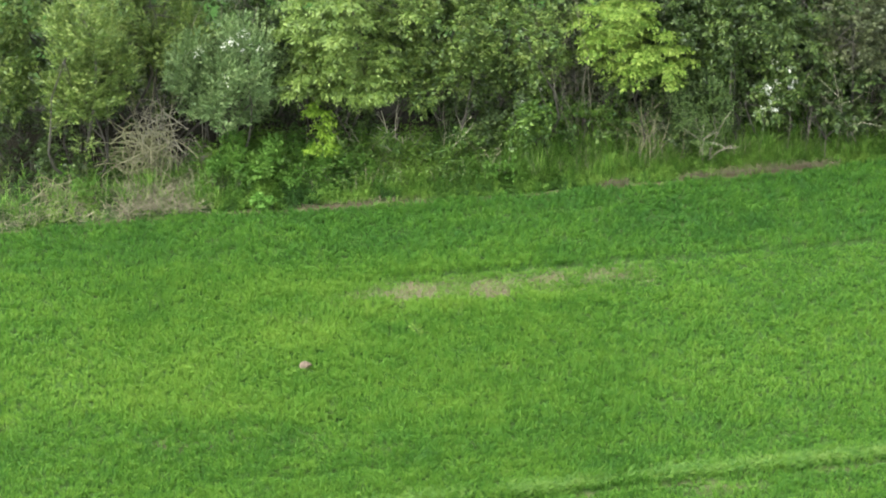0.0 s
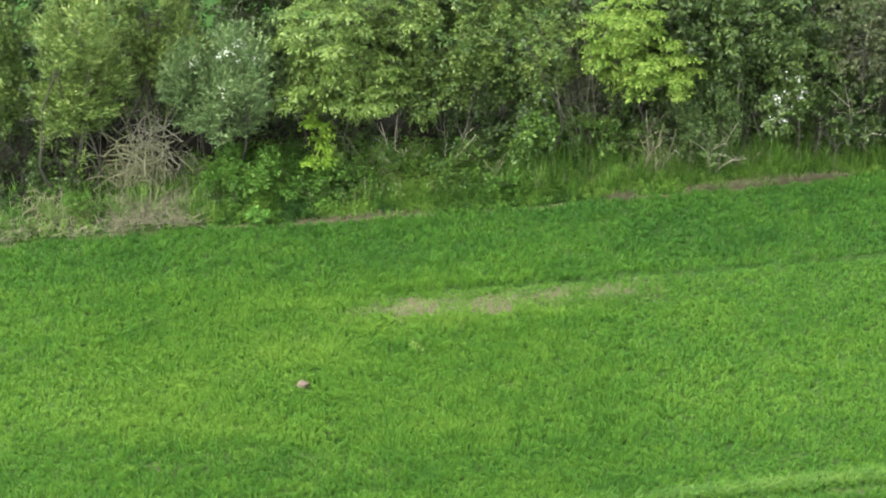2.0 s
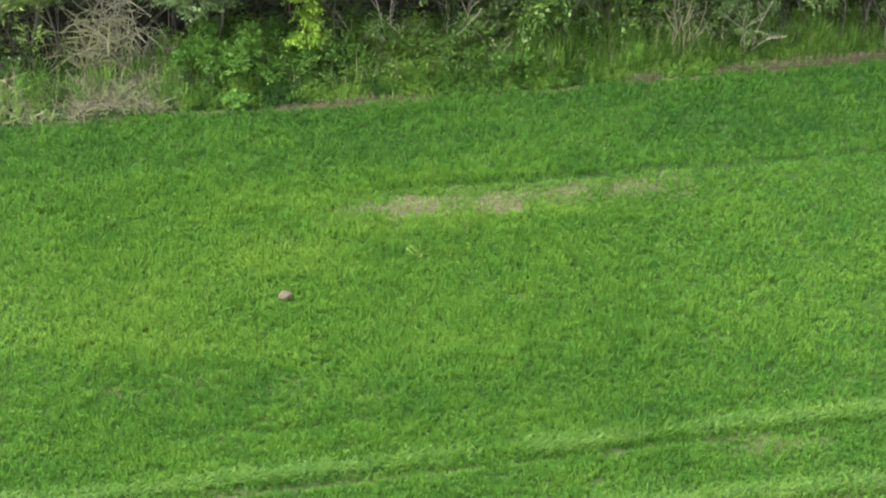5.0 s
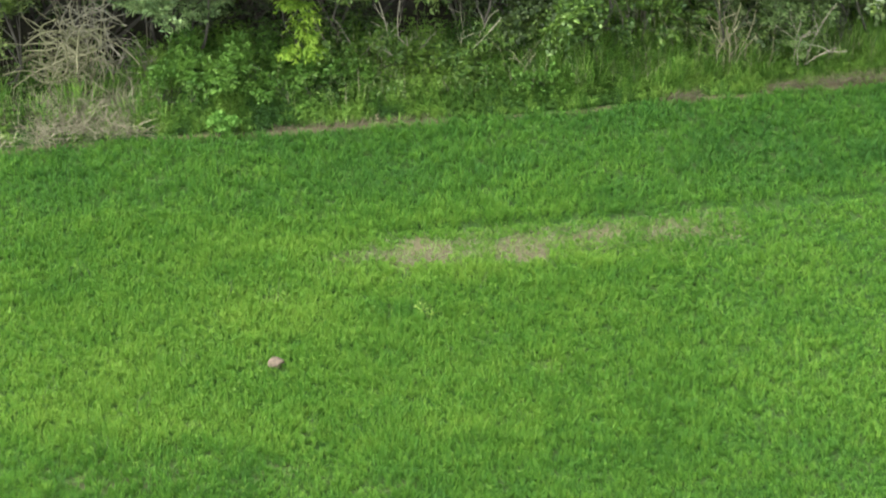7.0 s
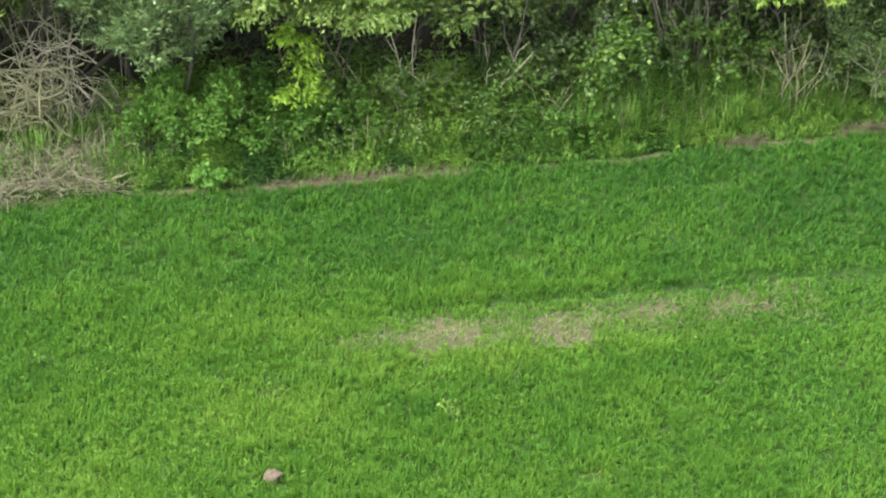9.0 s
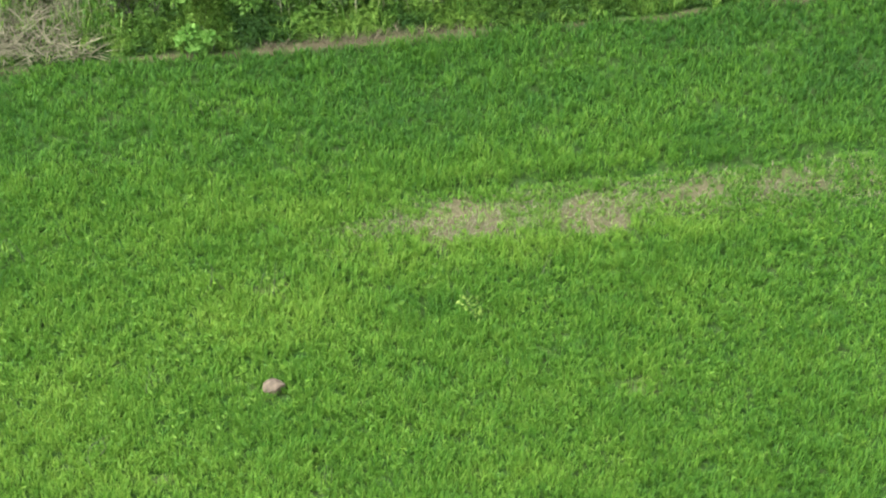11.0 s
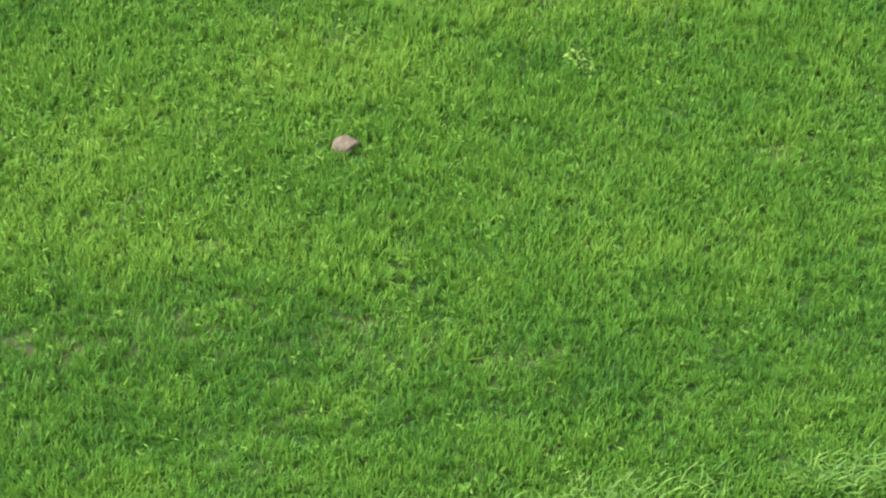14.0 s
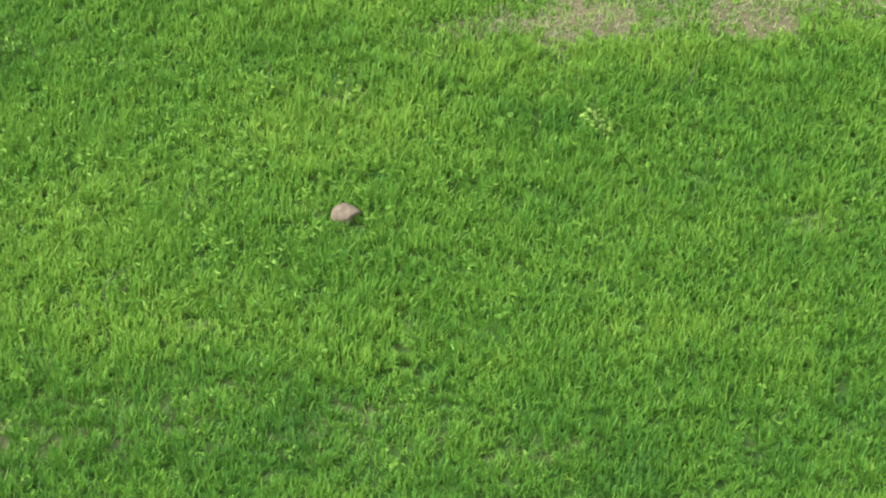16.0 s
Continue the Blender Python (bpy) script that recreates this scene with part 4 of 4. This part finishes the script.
def forked(label, foot, limbs, length, spread, seed, thick, material, lift=0.0):
    """Bare branches that leave the foot as a few crooked limbs and fork twice."""
    g = np.random.default_rng(seed)
    root = new("bare_branches")
    root.location = (foot[0], foot[1], float(land(np.array([foot[0]]), np.array([foot[1]]))[0]))

    def crooked(a, d, size, r0, r1, n=7):
        steps = d + np.cumsum(g.normal(0, 0.13, (n, 3)), axis=0)
        steps /= np.linalg.norm(steps, axis=1)[:, None]
        p = np.concatenate([a[None], a + np.cumsum(steps * size / n, axis=0)])
        return p, np.linspace(r0, r1, n + 1)

    for _ in range(limbs):
        a = np.array([g.normal(0, spread * 0.6), g.normal(0, 0.1), -0.05])
        d = np.array([g.normal(0, spread), g.normal(-0.15, 0.2), 1.0])
        d /= np.linalg.norm(d)
        size = lift + length * g.uniform(0.7, 1.15)
        p, r = crooked(a, d, size, thick * g.uniform(0.8, 1.25), thick * 0.5)
        limb_ob = place(new("branch", smooth(mesh_of("branch", *tube(p, r, 6), material))), root)
        pieces = []
        for k in (2, 4, 5):
            if p[k, 2] < lift * 0.7:
                continue
            side = d + np.array([g.choice([-1, 1]) * g.uniform(0.5, 1.1), g.normal(-0.1, 0.3), g.normal(0, 0.25)])
            q, rq = crooked(p[k], side / np.linalg.norm(side), length * g.uniform(0.3, 0.6), r[k] * 0.7, thick * 0.22, 5)
            pieces.append(tube(q, rq, 5))
            for m in (3,):
                off = side + np.array([g.normal(0, 0.9), g.normal(0, 0.3), g.normal(0.2, 0.4)])
                w, rw = crooked(q[m], off / np.linalg.norm(off), length * g.uniform(0.15, 0.35), rq[m] * 0.7, thick * 0.15, 4)
                pieces.append(tube(w, rw, 4))
        if pieces:
            tagged(place(new("twig_mass", smooth(mesh_of("twig_mass", *join(pieces), material))), limb_ob), kind="stuff")
    return tagged(root, label, "bare branches", "dead branches")


thicket("tangle of pale yellowish dead canes heaped before the hedge", (-4.1, 8.95), 1.0, 85, 1.75, 1.35, 331, 0.0155, CANE)
thicket("tangle of grey dead canes leaning out of the hedge", (-3.75, 9.3), 0.7, 60, 2.4, 1.5, 332, 0.013, PALEWOOD)
thicket("tangle of olive green living canes among dead ones", (-4.3, 9.1), 0.9, 40, 1.7, 1.2, 348, 0.013, GREENCANE)
thicket("brown dead stems under the flowering shrub", (-2.75, 9.25), 0.5, 34, 1.1, 1.0, 351, 0.012, DEAD)
thicket("low tangle of pale dead canes at the hedge foot", (-6.3, 8.2), 0.95, 34, 0.55, 0.95, 352, 0.013, CANE)
tangle("low pale dead canes at the hedge foot", (-6.5, 8.2), (0.55, 0.2), 20, 0.9, 1.0, 333, 0.013, CANE)
tangle("pale dead canes lying on the straw", (-3.6, 8.1), (0.55, 0.2), 18, 0.8, 1.25, 347, 0.016, CANE)
forked("pale bare forked twigs standing in the hedge foot", (2.7, 9.25), 5, 0.95, 0.18, 334, 0.019, PALEWOOD, 0.9)
forked("pale bare forked twigs standing in the hedge foot", (4.05, 9.35), 4, 0.85, 0.3, 335, 0.014, PALEWOOD, 0.9)
forked("brownish bare twigs under the hedge", (1.95, 9.35), 6, 0.8, 0.45, 349, 0.013, DEAD, 1.0)
tangle("dry upright stalks before the hedge", (5.2, 8.9), (0.18, 0.08), 12, 1.25, 0.28, 336, 0.011, CANE)
forked("long pale dead branches reaching out of the hedge", (9.6, 9.35), 6, 1.4, 0.22, 337, 0.017, CANE, 0.5)
forked("long pale arching branches in the low grey bush", (11.0, 9.2), 4, 1.3, 0.3, 338, 0.019, PALEWOOD, 0.6)
tangle("fallen grey branches sticking out of the hedge", (9.7, 9.35), (0.6, 0.2), 30, 1.7, 0.4, 350, 0.012, CANE)
tangle("bare grey branches in the hedge", (14.2, 9.75), (0.5, 0.2), 16, 2.4, 0.3, 339, 0.012)
tangle("thin upright bare stems in the hedge", (-3.75, 9.55), (0.25, 0.15), 18, 3.6, 0.16, 343, 0.013, CANE)
tangle("thin upright bare stems in the hedge", (-1.8, 10.6), (0.3, 0.15), 14, 5.2, 0.12, 344, 0.014)
tangle("thin upright bare stems in the hedge", (7.5, 9.8), (0.25, 0.15), 20, 3.9, 0.16, 345, 0.012, DEAD)
forked("pale bare twigs of a thorn bush", (15.2, 10.0), 5, 1.6, 0.3, 346, 0.012, PALEWOOD, 1.6)


# ---- in the crop ----
def build_stone():
    bm = bmesh.new()
    bmesh.ops.create_icosphere(bm, subdivisions=4, radius=1)
    g = np.random.default_rng(377)
    cuts = [(Vector(n).normalized(), float(h)) for n, h in zip(g.normal(0, 1, (9, 3)), g.uniform(0.78, 0.92, 9))]
    cuts += [(Vector((0.75, 0.1, 0.65)).normalized(), 0.74), (Vector((0.1, -0.35, 0.93)).normalized(), 0.85)]
    for q in bm.verts:
        d = q.co.copy()
        p = d * (1 + 0.14 * noise.noise(d * 1.3 + Vector((3, 1, 2))) + 0.06 * noise.noise(d * 4) + 0.025 * noise.noise(d * 11))
        for n, h in cuts:
            over = p.dot(n) - h
            if over > 0:
                p -= n * over * 0.85
        bite = max(0.0, 1 - (d - Vector((0.55, -0.72, -0.42)).normalized()).length / 0.62)
        p *= 1 - 0.5 * bite ** 0.7
        q.co = Vector((p.x * 0.147, p.y * 0.115, p.z * 0.12))
    bm.normal_update()
    me = bpy.data.meshes.new("stone")
    bm.to_mesh(me)
    bm.free()
    me.materials.append(STONE)
    ob = new("stone", smooth(me))
    ob.matrix_world = pose(0, 0, -0.015, -14, -8, 12)
    tagged(ob, "pinkish brown rounded field stone lying in the crop", "stone")


build_stone()
bush("weed_plant", "pale green leafy weed standing in the crop", (2.69, 1.19), [(2.69, 1.19, 0.09, 0.15, 0.12, 0.09)], WEEDPALE, 0.065, 0.42, 100, seed=341,
     per=5, reach=0.09, stems=3, twigs=0, thick=0.006, category="weed", group="weeds")
bush("weed_plant", "small pale leafy weed standing in the crop", (0.05, 2.05), [(0.05, 2.05, 0.03, 0.1, 0.1, 0.07)], WEEDPALE, 0.055, 0.42, 70, seed=342,
     per=5, reach=0.07, stems=3, twigs=0, thick=0.006, category="weed", group="weeds")


for wx, wy, wr in ((-3.08, -2.31, 0.13), (-3.69, 2.85, 0.1), (-1.58, 0.07, 0.1), (0.63, -1.95, 0.11), (-2.2, -1.12, 0.09), (1.2, -5.22, 0.1),
                   (11.8, -1.71, 0.12), (-5.1, 0.11, 0.14), (-0.84, 2.02, 0.08), (3.94, 1.94, 0.08), (-1.03, 5.89, 0.09), (-3.9, -0.6, 0.12)):
    bush("weed_plant", "small yellow-green leafy weed low in the crop", (wx, wy), [(wx, wy, 0.02, wr, wr * 0.9, 0.07)], WEED, 0.07, 0.4, 75, seed=int(400 + 10 * (wx + wy)),
         per=5, reach=0.08, stems=3, twigs=0, thick=0.006, category="weed", group="weeds")


def build_weeds():
    """Broad-leaved rosettes among the crop."""
    g = np.random.default_rng(351)
    n = 6000
    x, y = g.uniform(-8, 9, n), g.uniform(-6, 4, n)
    like = np.exp(-(((x + 2.0) / 3.0) ** 2 + ((y - 0.3) / 1.8) ** 2)) + 0.1
    keep = (g.random(n) < like) & (x**2 + y**2 > 0.06)
    x, y = x[keep], y[keep]
    n = len(x)
    i = np.repeat(np.arange(n), 9)
    m = len(i)
    at = np.stack([x[i], y[i], land(x[i], y[i]) + g.uniform(0.06, 0.16, m)], 1) + g.normal(0, 0.03, (m, 3))
    way = g.normal(0, 1, (m, 3)) * [1, 1, 0.4] + [0, 0, 0.4]
    v, f = leaves(g, at, way, 0.07, 0.26, 0.05, 0.7)
    tagged(new("field_weeds", mesh_of("field_weeds", v, f, WEED)), "yellow-green broad-leaved weeds among the crop", "weeds", kind="stuff")


def build_thin_grass():
    """Short yellowed leaves round the bare patches, some of them dead."""
    g = np.random.default_rng(361)
    n = 13000
    x = g.uniform(0.6, 9.0, n)
    y = 2.98 + 0.09 * x + g.normal(0.0, 0.3, n)
    keep = (fractal(x, y, 0.4, 362) + 0.3 * g.random(n) > 0.55) & (y < 3.75 + 0.077 * x) & (g.random(n) > 0.5 * bare(x, y))
    x, y = x[keep], y[keep]
    dead = g.random(len(x)) < 0.45
    for pick, name, label, material in ((dead, "dry_straw", "dead bleached grass on the bare patches", STRAW),
                                        (~dead, "thin_grass", "short yellowed grass round the bare patches", PALE)):
        m = int(pick.sum())
        base = np.stack([x[pick], y[pick], land(x[pick], y[pick]) + 0.005], 1)
        lean = np.clip(g.normal(0.92, 0.06, m), 0.7, 0.99) if name == "dry_straw" else np.clip(g.normal(0.6, 0.2, m), 0.1, 0.95)
        v, f, _ = blades(base, g.uniform(0.06, 0.15, m), g.uniform(0, 2 * math.pi, m), lean, g.uniform(0.008, 0.014, m))
        tagged(new(name, mesh_of(name, v, f, material)), label, "grass", kind="stuff")


build_weeds()
build_thin_grass()
